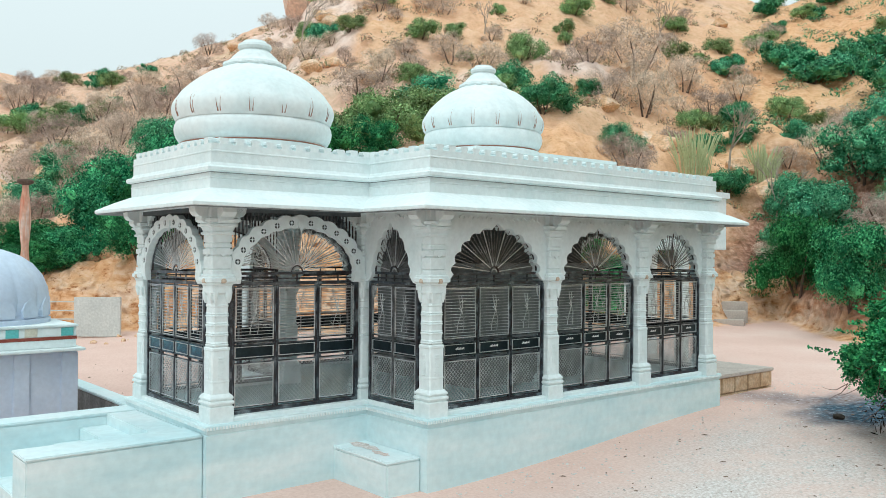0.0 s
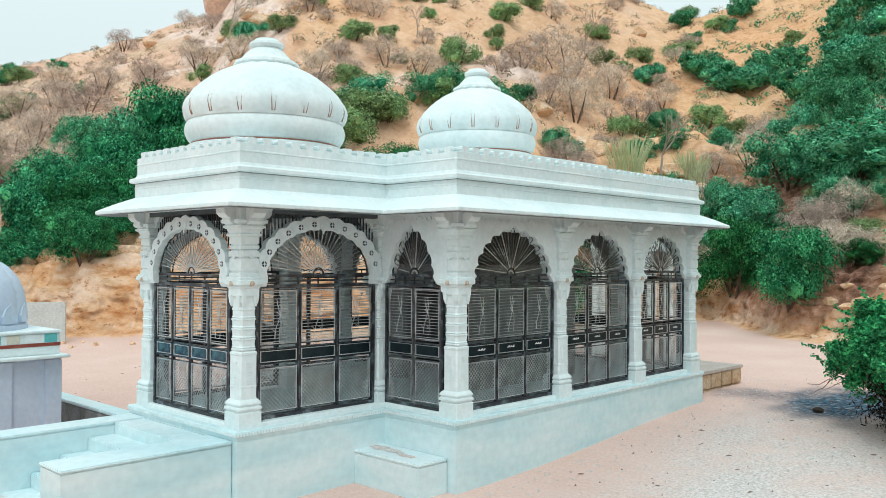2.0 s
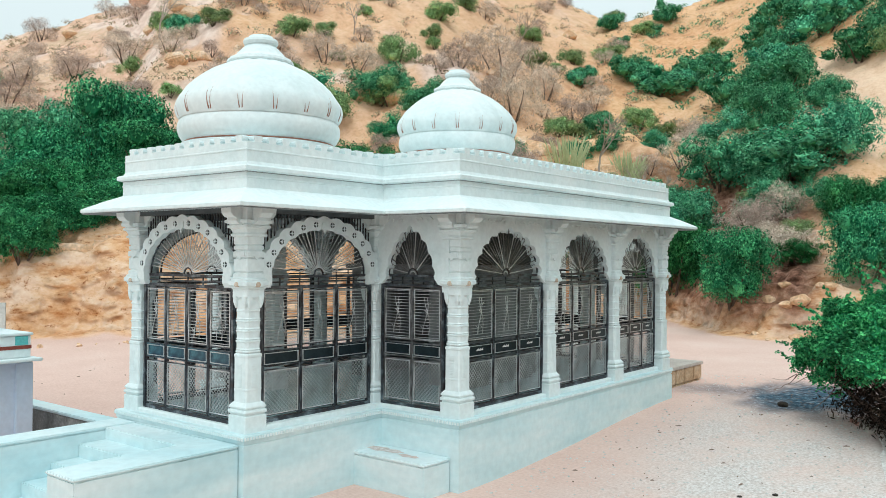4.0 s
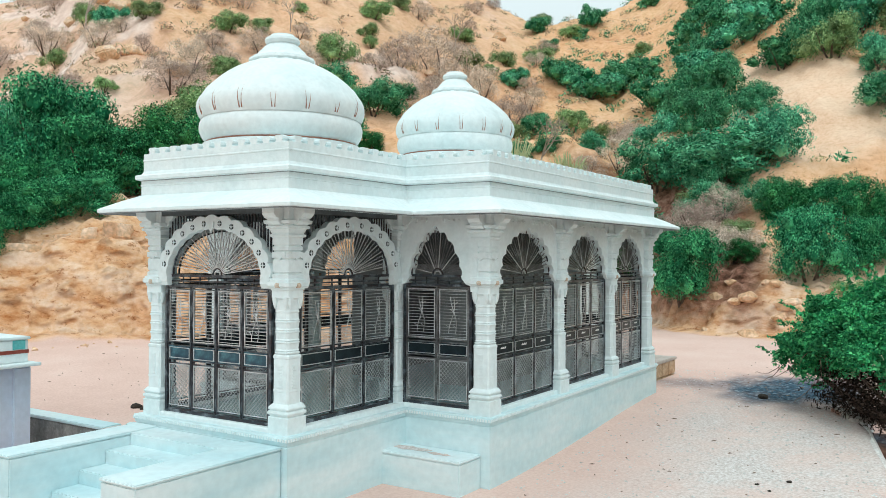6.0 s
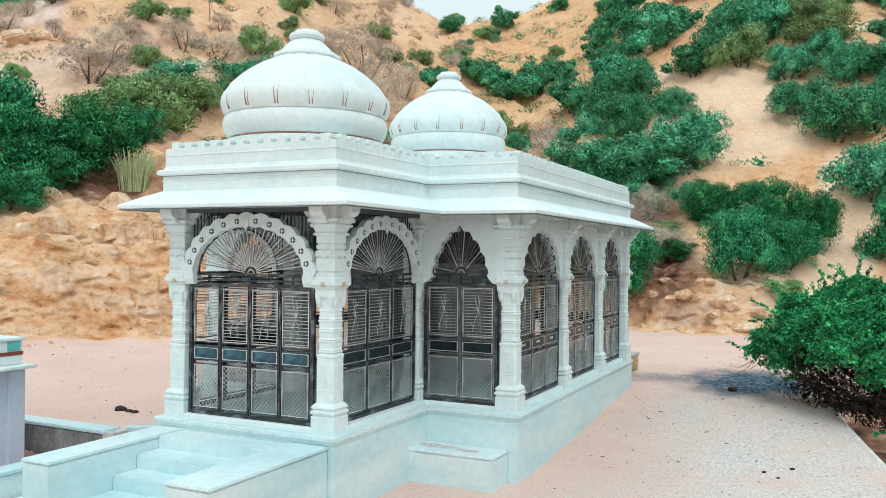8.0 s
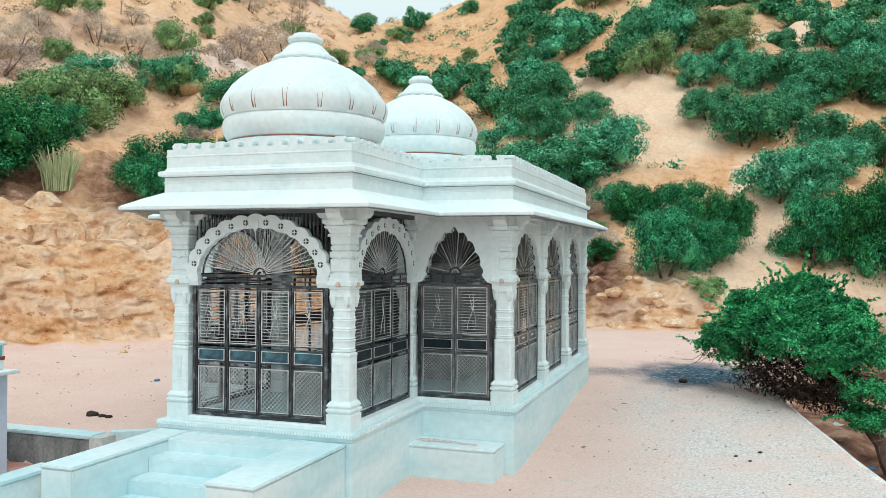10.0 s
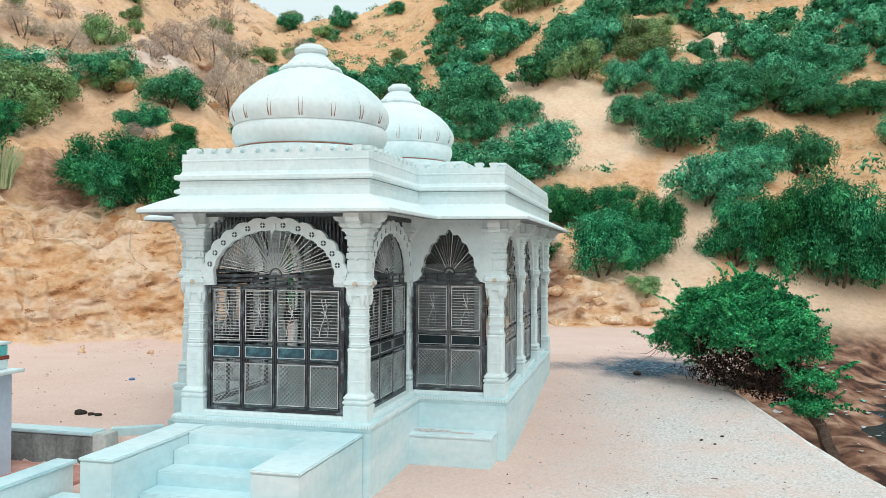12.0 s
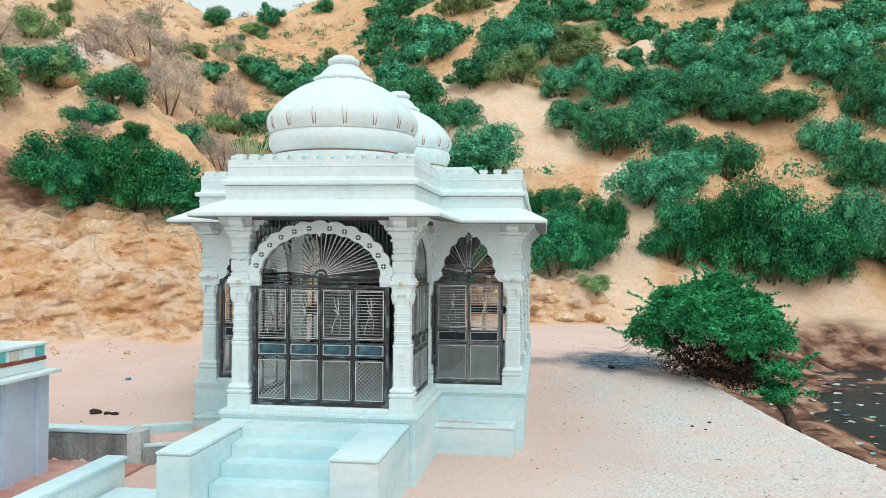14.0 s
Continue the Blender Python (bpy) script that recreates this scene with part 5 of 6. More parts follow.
# the leaning tree at the edge of the yard
def yard_tree():
    ob = thing("leaning_tree", "low leaning tree with bright green leaves and dark tangled underside", "tree")
    base, fork = Vector((-2.2, 12.15, -1.5)), Vector((-2.9, 13.0, 0.25))
    bm = bmesh.new()
    pts = [base, base.lerp(fork, 0.25) + Vector((0.10, -0.06, -0.02)), base.lerp(fork, 0.45) + Vector((0.07, 0.03, 0)), base.lerp(fork, 0.62) + Vector((0.09, 0.0, 0.05)), base.lerp(fork, 0.82) + Vector((-0.02, 0.05, 0.04)), fork]

    def tube(bm, pts, r0, r1, n=9):
        loops = []
        for i, p in enumerate(pts):
            d = (pts[min(i + 1, len(pts) - 1)] - pts[max(i - 1, 0)]).normalized()
            s = d.cross(Vector((0.3, 0.9, 0.2))).normalized()
            u = d.cross(s)
            r = r0 + (r1 - r0) * i / (len(pts) - 1)
            loops.append([p + (s * math.cos(6.2832 * k / n) + u * math.sin(6.2832 * k / n)) * r * (1 + 0.1 * math.sin(3 * k + i)) for k in range(n)])
        rings(bm, loops, True, True, True)

    tube(bm, pts, 0.14, 0.11)
    part("trunk", bm, BARK, ob, "dark leaning trunk", 0.6)
    lobes = []
    for cx, cy, cz, r in ((-5.0, 14.8, 1.15, 0.62), (-4.6, 14.6, 1.5, 0.7), (-4.2, 14.3, 1.7, 0.72), (-3.75, 14.0, 1.8, 0.72), (-3.35, 13.6, 1.55, 0.72), (-3.0, 13.2, 1.3, 0.62), (-2.85, 13.0, 0.95, 0.52), (-2.75, 12.8, 0.4, 0.42), (-2.7, 12.65, 0.0, 0.34), (-4.4, 13.9, 1.3, 0.58), (-3.8, 13.4, 1.25, 0.58),
                          (-3.3, 12.95, 1.1, 0.48), (-3.2, 14.3, 1.6, 0.7), (-3.9, 14.9, 1.5, 0.7), (-3.65, 13.95, 2.25, 0.36), (-5.35, 15.0, 0.95, 0.40), (-4.9, 14.6, 0.75, 0.38), (-3.1, 13.7, 1.9, 0.34), (-4.1, 14.4, 2.05, 0.38)):
        lobes.append((Vector((cx, cy, cz)), r))
    for k, (c, r) in enumerate(lobes):
        bm = bmesh.new()
        mid = fork.lerp(c, 0.5) + Vector((0, 0, -0.25 + 0.1 * math.sin(k * 2)))
        tube(bm, [fork, fork.lerp(mid, 0.6) + way() * 0.08, mid, mid.lerp(c, 0.6) + way() * 0.1, c], 0.065, 0.018, 6)
        part("limb", bm, BARK, ob)
    verts, faces = [], []
    tufts = list(lobes)
    for c, r in lobes:
        for _ in range(6):
            d = way()
            d.z = abs(d.z) * 0.8 if rnd.random() < 0.8 else d.z
            tufts.append((c + Vector((d.x, d.y, d.z * 0.7)) * r * rnd.uniform(0.75, 1.15), r * rnd.uniform(0.22, 0.42)))
    for c, r in tufts:
        for _ in range(int(1750 * r ** 1.3)):
            d = way()
            if d.z < -0.2 and rnd.random() < 0.75:
                d.z = -d.z
            p = c + Vector((d.x, d.y, d.z * 0.62)) * r * (1 - 0.35 * rnd.random() ** 1.5 + 0.2 * rnd.random() ** 4)
            # sprigs of five leaflets
            ax = (d * 0.5 + way()).normalized()
            for j in range(4):
                leaf_quad(verts, faces, p + ax * (j - 1.5) * 0.035 + way() * 0.012, (d * 0.6 + way() + Vector((0, 0, 0.5))).normalized(), rnd.uniform(0.022, 0.040), 1.8)
    # long sprays that stand out of the crown
    for _ in range(150):
        c, r = rnd.choice(lobes)
        d = way()
        d.z = abs(d.z) * 0.9 + 0.1
        p, ln = c + Vector((d.x, d.y, d.z * 0.7)) * r, rnd.uniform(0.15, 0.5)
        bend = way() * 0.25
        for j in range(int(ln * 60)):
            u = j / (ln * 60)
            q = p + (d + bend * u) * ln * u * 1.3
            for _ in range(2):
                leaf_quad(verts, faces, q + way() * 0.03, (way() + Vector((0, 0, 0.6))).normalized(), rnd.uniform(0.03, 0.055), 1.7)
    me = bpy.data.meshes.new("crown")
    me.from_pydata(verts, [], faces)
    me.materials.append(FRESH)
    place("crown", me, ob, "bright green crown of small leaflets")
    # bent dead twigs under the crown
    bm = bmesh.new()
    for _ in range(110):
        c, r = rnd.choice(lobes)
        p = c + Vector((rnd.uniform(-r, r) * 0.8, rnd.uniform(-r, r) * 0.8, -0.35 * r))
        pts, d = [p], Vector((rnd.uniform(-1, 1), rnd.uniform(-1, 1), -rnd.uniform(0.2, 1.0))).normalized()
        for _ in range(5):
            d = (d + way() * 0.45).normalized()
            pts.append(pts[-1] + d * rnd.uniform(0.06, 0.13))
        tube(bm, pts, 0.007, 0.003, 4)
    tagged(part("dead_twig_tangle", bm, TWIGBARK, ob), "tangled dead twigs", kind="stuff")
    # dead growth in the hollow under the crown, coloured near black for its shade
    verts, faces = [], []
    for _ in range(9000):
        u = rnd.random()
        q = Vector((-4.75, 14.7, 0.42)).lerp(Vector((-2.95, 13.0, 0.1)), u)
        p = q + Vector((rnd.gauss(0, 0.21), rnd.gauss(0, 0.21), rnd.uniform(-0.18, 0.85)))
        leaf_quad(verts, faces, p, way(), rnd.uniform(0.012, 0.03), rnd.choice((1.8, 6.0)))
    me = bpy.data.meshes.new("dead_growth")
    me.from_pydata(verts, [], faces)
    me.materials.append(HOLLOWDARK)
    tagged(place("dead_growth", me, ob), "dead leaves and twigs, near black for the hollow's shade", kind="stuff")


yard_tree()


# ---- round the pavilion ----
def prism(name, x0, x1, y0, y1, z0, z1, material, parent=None, label="", soft=0.012, m=None):
    bm = bmesh.new()
    box(bm, x0, x1, y0, y1, z0, z1)
    bmesh.ops.bevel(bm, geom=bm.edges[:], offset=soft, segments=2, affect="EDGES")
    return part(name, bm, material, parent, label, m=m)


# stair between cheek walls before the front gate
stair = thing("entrance_stair", "pale aqua limewashed stair with low cheek walls before the gate", "stairs")
for x0, x1 in ((-9.86, -9.30), (-11.93, -11.51)):
    ck = prism("cheek_wall", x0, x1, 3.47, YF + 0.015, -1.0, 0.548, AQUA, stair)
    prism("coping", x0 - 0.012, x1 + 0.012, 3.455, YF + 0.012, 0.55, 0.585, AQUA, ck)
for k, (y0, z) in enumerate(((5.06, 0.57), (4.70, 0.42), (4.34, 0.25), (3.98, 0.08), (3.62, -0.10))):
    prism("step", -11.515, -9.855, y0, YF + 0.01 if k == 0 else y0 + 0.39, -1.0, z, AQUA, stair)
for x0, x1, txt in ((-9.30, -7.985, "pale aqua block step below the side gate with a rusty patch"), (-13.22, -11.92, "pale aqua block step below the other side gate")):
    side = thing("side_step", txt, "step")
    prism("block", x0, x1, 7.35, YH + 0.015, -1.0, 0.17, AQUA, side)
    prism("tread", x0, x1 + 0.01, 7.34, YH + 0.012, 0.171, 0.21, AQUA, side)
bm = bmesh.new()
n = 22
for cx, cy, r in ((-8.95, 7.66, 0.22), (-8.45, 7.58, 0.13)):
    bm.faces.new([bm.verts.new((cx + r * (1 + 0.5 * noise.noise((k * 0.9, cx, 0))) * 1.5 * math.cos(6.283 * k / n), cy + 0.45 * r * (1 + 0.5 * noise.noise((k * 0.9, cx, 4))) * math.sin(6.283 * k / n), 0.214)) for k in range(n)])
tagged(part("sand_patch", bm, EARTH, None, "thin reddish sand left on the block step"), category="sand", kind="stuff")

# stone platform behind the pavilion
STONE = surface("yellow_stone", [(0.34, 0.20, 0.10), (0.50, 0.36, 0.23), (0.60, 0.50, 0.38)], 2.5, 0.9, fine=18, fine_amt=0.2)
GREYSTONE = surface("grey_slab", [(0.42, 0.37, 0.33), (0.56, 0.50, 0.45)], 2, 0.9, fine=20)
plat = thing("stone_platform", "low yellow stone platform with a grey slab top behind the pavilion", "platform")
for k in range(5):
    for j in range(2):
        prism("stone", -8.50, -8.45, 15.25 + k * 0.47, 15.69 + k * 0.47, -0.15 + j * 0.32, 0.15 + j * 0.32, STONE, plat)
prism("core", -11.5, -8.51, 15.25, 17.58, -0.3, 0.47, STONE, plat)
prism("top_slab", -11.52, -8.43, 15.20, 17.62, 0.472, 0.54, GREYSTONE, plat)

# open white shelter behind the platform
shelter = thing("rear_shelter", "small flat-roofed white shelter on square posts behind the pavilion", "shelter")
prism("roof_block", -12.5, -10.33, 17.8, 18.9, 2.98, 4.18, WHITE, shelter)
prism("roof_slab", -12.58, -10.27, 17.74, 18.96, 4.181, 4.32, WHITE, shelter)
for px in (-12.35, -10.9):
    for py in (17.95, 18.75):
        prism("post", px - 0.12, px + 0.12, py - 0.12, py + 0.12, -0.1, 2.979, WHITE, shelter)

# the small domed shrine beside the stair
LILAC = surface("pale_lilac_wash", [(0.50, 0.59, 0.73), (0.62, 0.70, 0.81)], 1.2, 0.8, fine=12, fine_amt=0.05)
REDPAINT = surface("red_brown_paint", [(0.22, 0.05, 0.035), (0.32, 0.09, 0.06)], 5, 0.7)
CREAM = surface("cream_paint", [(0.58, 0.56, 0.46), (0.72, 0.70, 0.60)], 4, 0.8)
TEAL = surface("turquoise_paint", [(0.12, 0.46, 0.46), (0.22, 0.58, 0.56)], 4, 0.7)
SX0, SX1, SY0, SY1 = -17.35, -14.70, 2.95, 5.60
shrine = thing("small_shrine", "small lilac-white shrine with a ribbed dome and a red painted stripe", "shrine")
prism("wall", SX0, SX1, SY0, SY1, -0.8, 1.14, LILAC, shrine)
for y0, y1 in ((2.95, 3.25), (3.80, 4.05), (4.60, 4.85), (5.35, 5.62)):
    prism("pilaster", SX1 - 0.01, SX1 + 0.05, y0, y1, -0.8, 1.12, LILAC, shrine)
for x0, x1 in ((-17.35, -17.05), (-16.3, -15.8), (-15.0, -14.68)):
    prism("pilaster", x0, x1, SY0 - 0.05, SY0 + 0.01, -0.8, 1.12, LILAC, shrine)
prism("eave_slab", SX0 - 0.2, SX1 + 0.2, SY0 - 0.2, SY1 + 0.1, 1.142, 1.19, WHITE, shrine, "", 0.01)
par = prism("parapet", SX0, SX1, SY0, SY1, 1.192, 1.54, WHITE, shrine)
prism("red_stripe", SX0 - 0.008, SX1 + 0.008, SY0 - 0.008, SY1 + 0.008, 1.33, 1.385, REDPAINT, par, "red-brown painted stripe", 0.003)
for k in range(9):
    y = SY0 + 0.08 + k * 0.29
    mt = (CREAM, WHITE, TEAL)[k % 3]
    prism("painted_panel", SX1 + 0.0005, SX1 + 0.012, y, y + 0.2, 1.395, 1.535, mt, par, "small painted panel", 0.003)
    prism("painted_panel", SX0 + 0.08 + k * 0.29, SX0 + 0.28 + k * 0.29, SY0 - 0.012, SY0 - 0.0005, 1.395, 1.535, mt, par, "small painted panel", 0.003)
prism("roof_rim", SX0 - 0.03, SX1 + 0.03, SY0 - 0.03, SY1 + 0.03, 1.542, 1.585, WHITE, par)
bm = bmesh.new()
scx, scy = (SX0 + SX1) / 2, (SY0 + SY1) / 2
loops = []
for r, z, f in ((1.22, 1.57, 0), (1.22, 1.66, 0), (1.17, 1.68, 0), (1.15, 1.74, 0.03), (1.19, 1.86, 0.035), (1.20, 2.0, 0.03), (1.17, 2.2, 0.025), (1.08, 2.42, 0.02), (0.92, 2.62, 0.018), (0.70, 2.77, 0.015), (0.42, 2.87, 0.01), (0.2, 2.9, 0)):
    loops.append([(scx + r * (1 - f * (1 - abs(math.sin(8 * a)) ** 0.5)) * math.cos(a), scy + r * (1 - f * (1 - abs(math.sin(8 * a)) ** 0.5)) * math.sin(a), z) for a in (6.28319 * k / 160 for k in range(160))])
rings(bm, loops, True, False, True)
sd = part("dome", bm, LILAC, shrine, "pale lilac ribbed dome", 0.6)
for k in range(16):
    a = 6.28319 * (k + 0.5) / 16
    bm = bmesh.new()
    u, v = Vector((math.cos(a), math.sin(a), 0)), Vector((-math.sin(a), math.cos(a), 0))
    pts = [(-0.15, 0), (0.15, 0), (0.17, 0.12), (0.12, 0.24), (0.05, 0.29), (0, 0.33), (-0.05, 0.29), (-0.12, 0.24), (-0.17, 0.12)]
    rings(bm, [[Vector((scx, scy, 1.70)) + u * q + v * s + Vector((0, 0, t)) for s, t in pts] for q in (1.12, 1.205)], True, True, True)
    part("petal", bm, LILAC, sd)

pole = thing("flag_pole", "slender pole wrapped in faded orange cloth with a dark cap", "pole")
CLOTH = surface("faded_orange_cloth", [(0.55, 0.20, 0.12), (0.62, 0.36, 0.26), (0.72, 0.62, 0.55)], 3.5, 0.9, fine=12, stretch=(3, 3, 0.5))
bm = bmesh.new()
rings(bm, [[(-16.9 + (r * (1 + 0.25 * math.sin(2 * a + z * 3))) * math.cos(a), 5.3 + r * (1 + 0.25 * math.sin(2 * a + z * 3)) * math.sin(a), z) for a in (6.283 * k / 12 for k in range(12))] for r, z in ((0.075, 1.55), (0.085, 2.0), (0.10, 2.4), (0.08, 2.9), (0.095, 3.4), (0.07, 3.8), (0.05, 4.0), (0.045, 4.15))], True, True, True)
part("cloth_wrap", bm, CLOTH, pole, "", 0.6)
bm = bmesh.new()
rings(bm, [[(-16.9 + r * math.cos(6.283 * k / 14), 5.3 + r * math.sin(6.283 * k / 14), z) for k in range(14)] for r, z in ((0.05, 4.1), (0.14, 4.14), (0.15, 4.18), (0.13, 4.21), (0.03, 4.22))], True, True, True)
part("cap", bm, BARK, pole, "dark flat cap")

# low walls in the sunken yard beside the stair
tank = thing("retaining_wall", "stained grey concrete wall with a pale aqua top", "wall")
prism("wall_face", -21.0, -13.80, 6.30, 6.52, -0.9, 0.12, CONCRETE, tank)
prism("wall_top", -21.0, -13.80, 6.28, 6.62, 0.122, 0.175, AQUA, tank)
prism("end_post", -13.79, -13.56, 6.25, 6.56, -0.9, 0.17, PALE, tank)
drain = thing("drain_channel", "grey concrete drain with pale aqua edges beside the plinth", "drain")
dm = pose(-13.60, 6.40, 0, 0, 0, 32)
for nm, y0, y1, z, mt in (("edge", 0.28, 0.46, 0.17, AQUA), ("bed", -0.02, 0.27, -0.14, CONCRETE), ("kerb", -0.16, -0.025, -0.03, AQUA), ("kerb_face", -0.20, -0.165, -0.06, CONCRETE)):
    prism(nm, 0.0, 0.78, y0, y1, -0.6, z, mt, drain, "", 0.01, dm)
low = thing("low_wall", "low whitewashed wall with a worn flat top", "wall")
prism("wall_face", -13.32, -13.08, -1.5, 4.9, -0.9, 0.10, WHITE, low)
prism("wall_top", -13.36, -13.04, -1.5, 4.93, 0.102, 0.15, AQUA, low)
tagged(prism("paved_step", -13.03, -12.02, 2.2, 4.6, -0.9, -0.18, AQUA, None, "pale aqua paved step beside the stair", 0.02), category="step")
PINK = surface("pink_floor", [(0.46, 0.20, 0.16), (0.60, 0.36, 0.30)], 2.0, 0.9, fine=15)
tagged(prism("brick_floor", -19.0, -13.45, 3.0, 6.24, -0.6, -0.30, PINK, None, "dull red paved floor in the sunken yard", 0.01), category="paving")

# concrete panel and rails at the foot of the cut bank
fence = thing("rail_fence", "pale concrete panel with three thin rails and a post", "fence")
fm = pose(-27.0, 9.9, 0.15, 0, 0, 52)
prism("panel", -0.7, 0.75, -0.06, 0.06, 0.0, 1.25, PALE, fence, "", 0.01, fm)
prism("post", -1.95, -1.72, -0.1, 0.1, 0.0, 1.3, PALE, fence, "", 0.01, fm)
for z in (0.55, 0.82, 1.1):
    bm = bmesh.new()
    bar(bm, (-1.75, 0, z), (-0.7, 0, z), 0.035)
    part("rail", bm, PALE, fence, m=fm)

# three rough slabs as steps up the foot of the slope
steps = thing("slope_steps", "three rough grey stone slabs as steps on the slope", "steps")
for k, (x, y, z) in enumerate(((-17.0, 30.0, 0.45), (-17.3, 30.6, 0.75), (-17.6, 31.2, 1.05))):
    prism("slab", -0.55 + 0.06 * k, 0.55, -0.34, 0.34, -0.9, 0.0, GREYSTONE, steps, "", 0.03, pose(x, y, z, 0, 0, 26 + 5 * k))

# edge of the yard over the stream
KERB = surface("dusty_kerb_concrete", [(0.54, 0.47, 0.43), (0.66, 0.62, 0.59), (0.74, 0.72, 0.70)], 3, 0.95, fine=22, fine_amt=0.2)
kerb = thing("yard_retaining_wall", "rough pale concrete retaining wall along the edge of the yard", "wall")
bm = bmesh.new()
loops = []
for k in range(61):
    y = -12.0 + 28.4 * k / 60
    x = kerb_x(y) + 0.03 * noise.noise((y * 1.5, 0, 0))
    z = ground(kerb_x(y) - 0.3, y) + 0.008 + 0.012 * noise.noise((y * 2, 5, 0))
    loops.append([(x - 0.06, y, z - 0.1), (x - 0.05, y, z - 0.012), (x + 0.06, y, z - 0.008), (x + 0.10, y, z - 0.04), (x + 0.26, y, z - 1.7), (x - 0.1, y, z - 1.7)])
rings(bm, loops, True, True, True)
part("wall_body", bm, KERB, kerb)

WATER = surface("dark_water", [(0.008, 0.016, 0.02), (0.022, 0.035, 0.04)], 0.8, 0.3, fine=6, bump=0.4, spec=0.06)
bm = bmesh.new()
bmesh.ops.create_grid(bm, x_segments=40, y_segments=40, size=0.5, matrix=pose(2.6, 15.0, -1.22, 0, 0, 14) @ Matrix.Diagonal((9.5, 22, 1, 1)))
for v in bm.verts:
    v.co.x += 1.2 * noise.noise((v.co.y * 0.25, 3, 0)) + 0.4 * noise.noise((v.co.y * 0.9, 5, 0))
tagged(part("stream", bm, WATER, None, "dark shallow stream water below the yard"), category="water", kind="structure")

# litter on the banks and stones in the yard
LITTER = [surface("litter_white", [(0.35, 0.36, 0.36), (0.6, 0.62, 0.61)], 5, 0.5), surface("litter_blue", [(0.05, 0.13, 0.35), (0.12, 0.25, 0.5)], 5, 0.5), surface("litter_red", [(0.4, 0.08, 0.05), (0.5, 0.2, 0.12)], 5, 0.6), surface("litter_teal", [(0.1, 0.45, 0.4), (0.3, 0.6, 0.55)], 5, 0.5)]


def scrap(x, y, z, s, mt):
    bm = bmesh.new()
    n = 7
    top = [(s * rnd.uniform(0.5, 1) * math.cos(6.283 * k / n), s * rnd.uniform(0.3, 0.7) * math.sin(6.283 * k / n), s * rnd.uniform(0.03, 0.3)) for k in range(n)]
    rings(bm, [[(u, v, w - 0.03 * s) for u, v, w in top], top], True, True, True)
    tagged(part("litter", bm, mt, None, "crumpled scrap of plastic litter by the stream", m=pose(x, y, z, 0, 0, rnd.uniform(0, 360))), category="litter", group="litter by the stream")


for _ in range(260):
    y = rnd.uniform(6, 24)
    x = kerb_x(y) + rnd.uniform(0.4, 6.5)
    scrap(x, y, max(land(x, y), -1.22) + 0.01, 0.03 + 0.17 * rnd.random() ** 2.5, rnd.choice(LITTER[:1] * 4 + LITTER))

scrap(-2.3, 8.35, land(-2.3, 8.35) + 0.05, 0.42, LITTER[0])
scrap(-2.0, 9.0, land(-2.0, 9.0) + 0.03, 0.22, LITTER[3])

# a flat slab and broken bricks lying at the edge of the yard
tagged(prism("stone_slab", -0.42, 0.42, -0.24, 0.24, -0.02, 0.06, GREYSTONE, None, "pale flat stone slab lying at the yard edge", 0.012, pose(-4.25, 14.35, land(-4.25, 14.35), 2, -3, 118)), category="slab")
BRICKRED = surface("broken_brick", [(0.26, 0.12, 0.09), (0.42, 0.24, 0.19), (0.52, 0.40, 0.36)], 9, 0.95, fine=40, fine_amt=0.25)
for k in range(9):
    x, y = -4.72 + 0.4 * rnd.random(), 14.25 + 0.5 * rnd.random()
    tagged(prism("brick_bit", -0.09, 0.07 + 0.05 * rnd.random(), -0.05, 0.05, -0.03, 0.045, BRICKRED, None, "broken reddish brick lying in the gravel", 0.012, pose(x, y, land(x, y) + 0.02, rnd.uniform(-15, 15), rnd.uniform(-15, 15), rnd.uniform(0, 180))), category="brick", group="broken bricks at the yard edge")

PEBBLE = surface("pebbles", [(0.40, 0.36, 0.33), (0.60, 0.58, 0.55), (0.74, 0.74, 0.73)], 3, 0.9, fine=30, low=0.2, high=0.8)
verts, faces = [], []
for _ in range(9000):
    y = rnd.uniform(1.0, 18.5)
    x = kerb_x(y) - 0.2 - 4.8 * rnd.random() ** 1.4
    s = 0.007 + 0.024 * rnd.random() ** 4
    if x < XC + BX + 0.1 and y < 15 or math.hypot((x + 5.9) / 1.6, (y - 16.6) / 2.0) < 1:
        continue
    z, k = ground(x, y), len(verts)
    for i in range(5):
        g = rnd.uniform(0.6, 1.2)
        verts.append((x + s * g * math.cos(1.2566 * i), y + s * g * math.sin(1.2566 * i), z + 0.002))
    verts.append((x + rnd.uniform(-0.3, 0.3) * s, y, z + s * rnd.uniform(0.4, 0.9)))
    faces += [(k + i, k + (i + 1) % 5, k + 5) for i in range(5)]
me = bpy.data.meshes.new("pebbles")
me.from_pydata(verts, [], faces)
me.materials.append(PEBBLE)
tagged(new("pebbles", me), "pale pebbles and grit strewn over the yard", "gravel", kind="stuff")

ROCK = surface("ochre_rock", [(0.50, 0.28, 0.14), (0.68, 0.46, 0.29), (0.80, 0.64, 0.50)], 1.3, 0.95, fine=9, fine_amt=0.25, bump=0.5)


PINKROCK = surface("pale_pink_rock", [(0.64, 0.44, 0.35), (0.77, 0.59, 0.49), (0.85, 0.72, 0.63)], 0.35, 0.95, fine=3, fine_amt=0.2, bump=0.6)


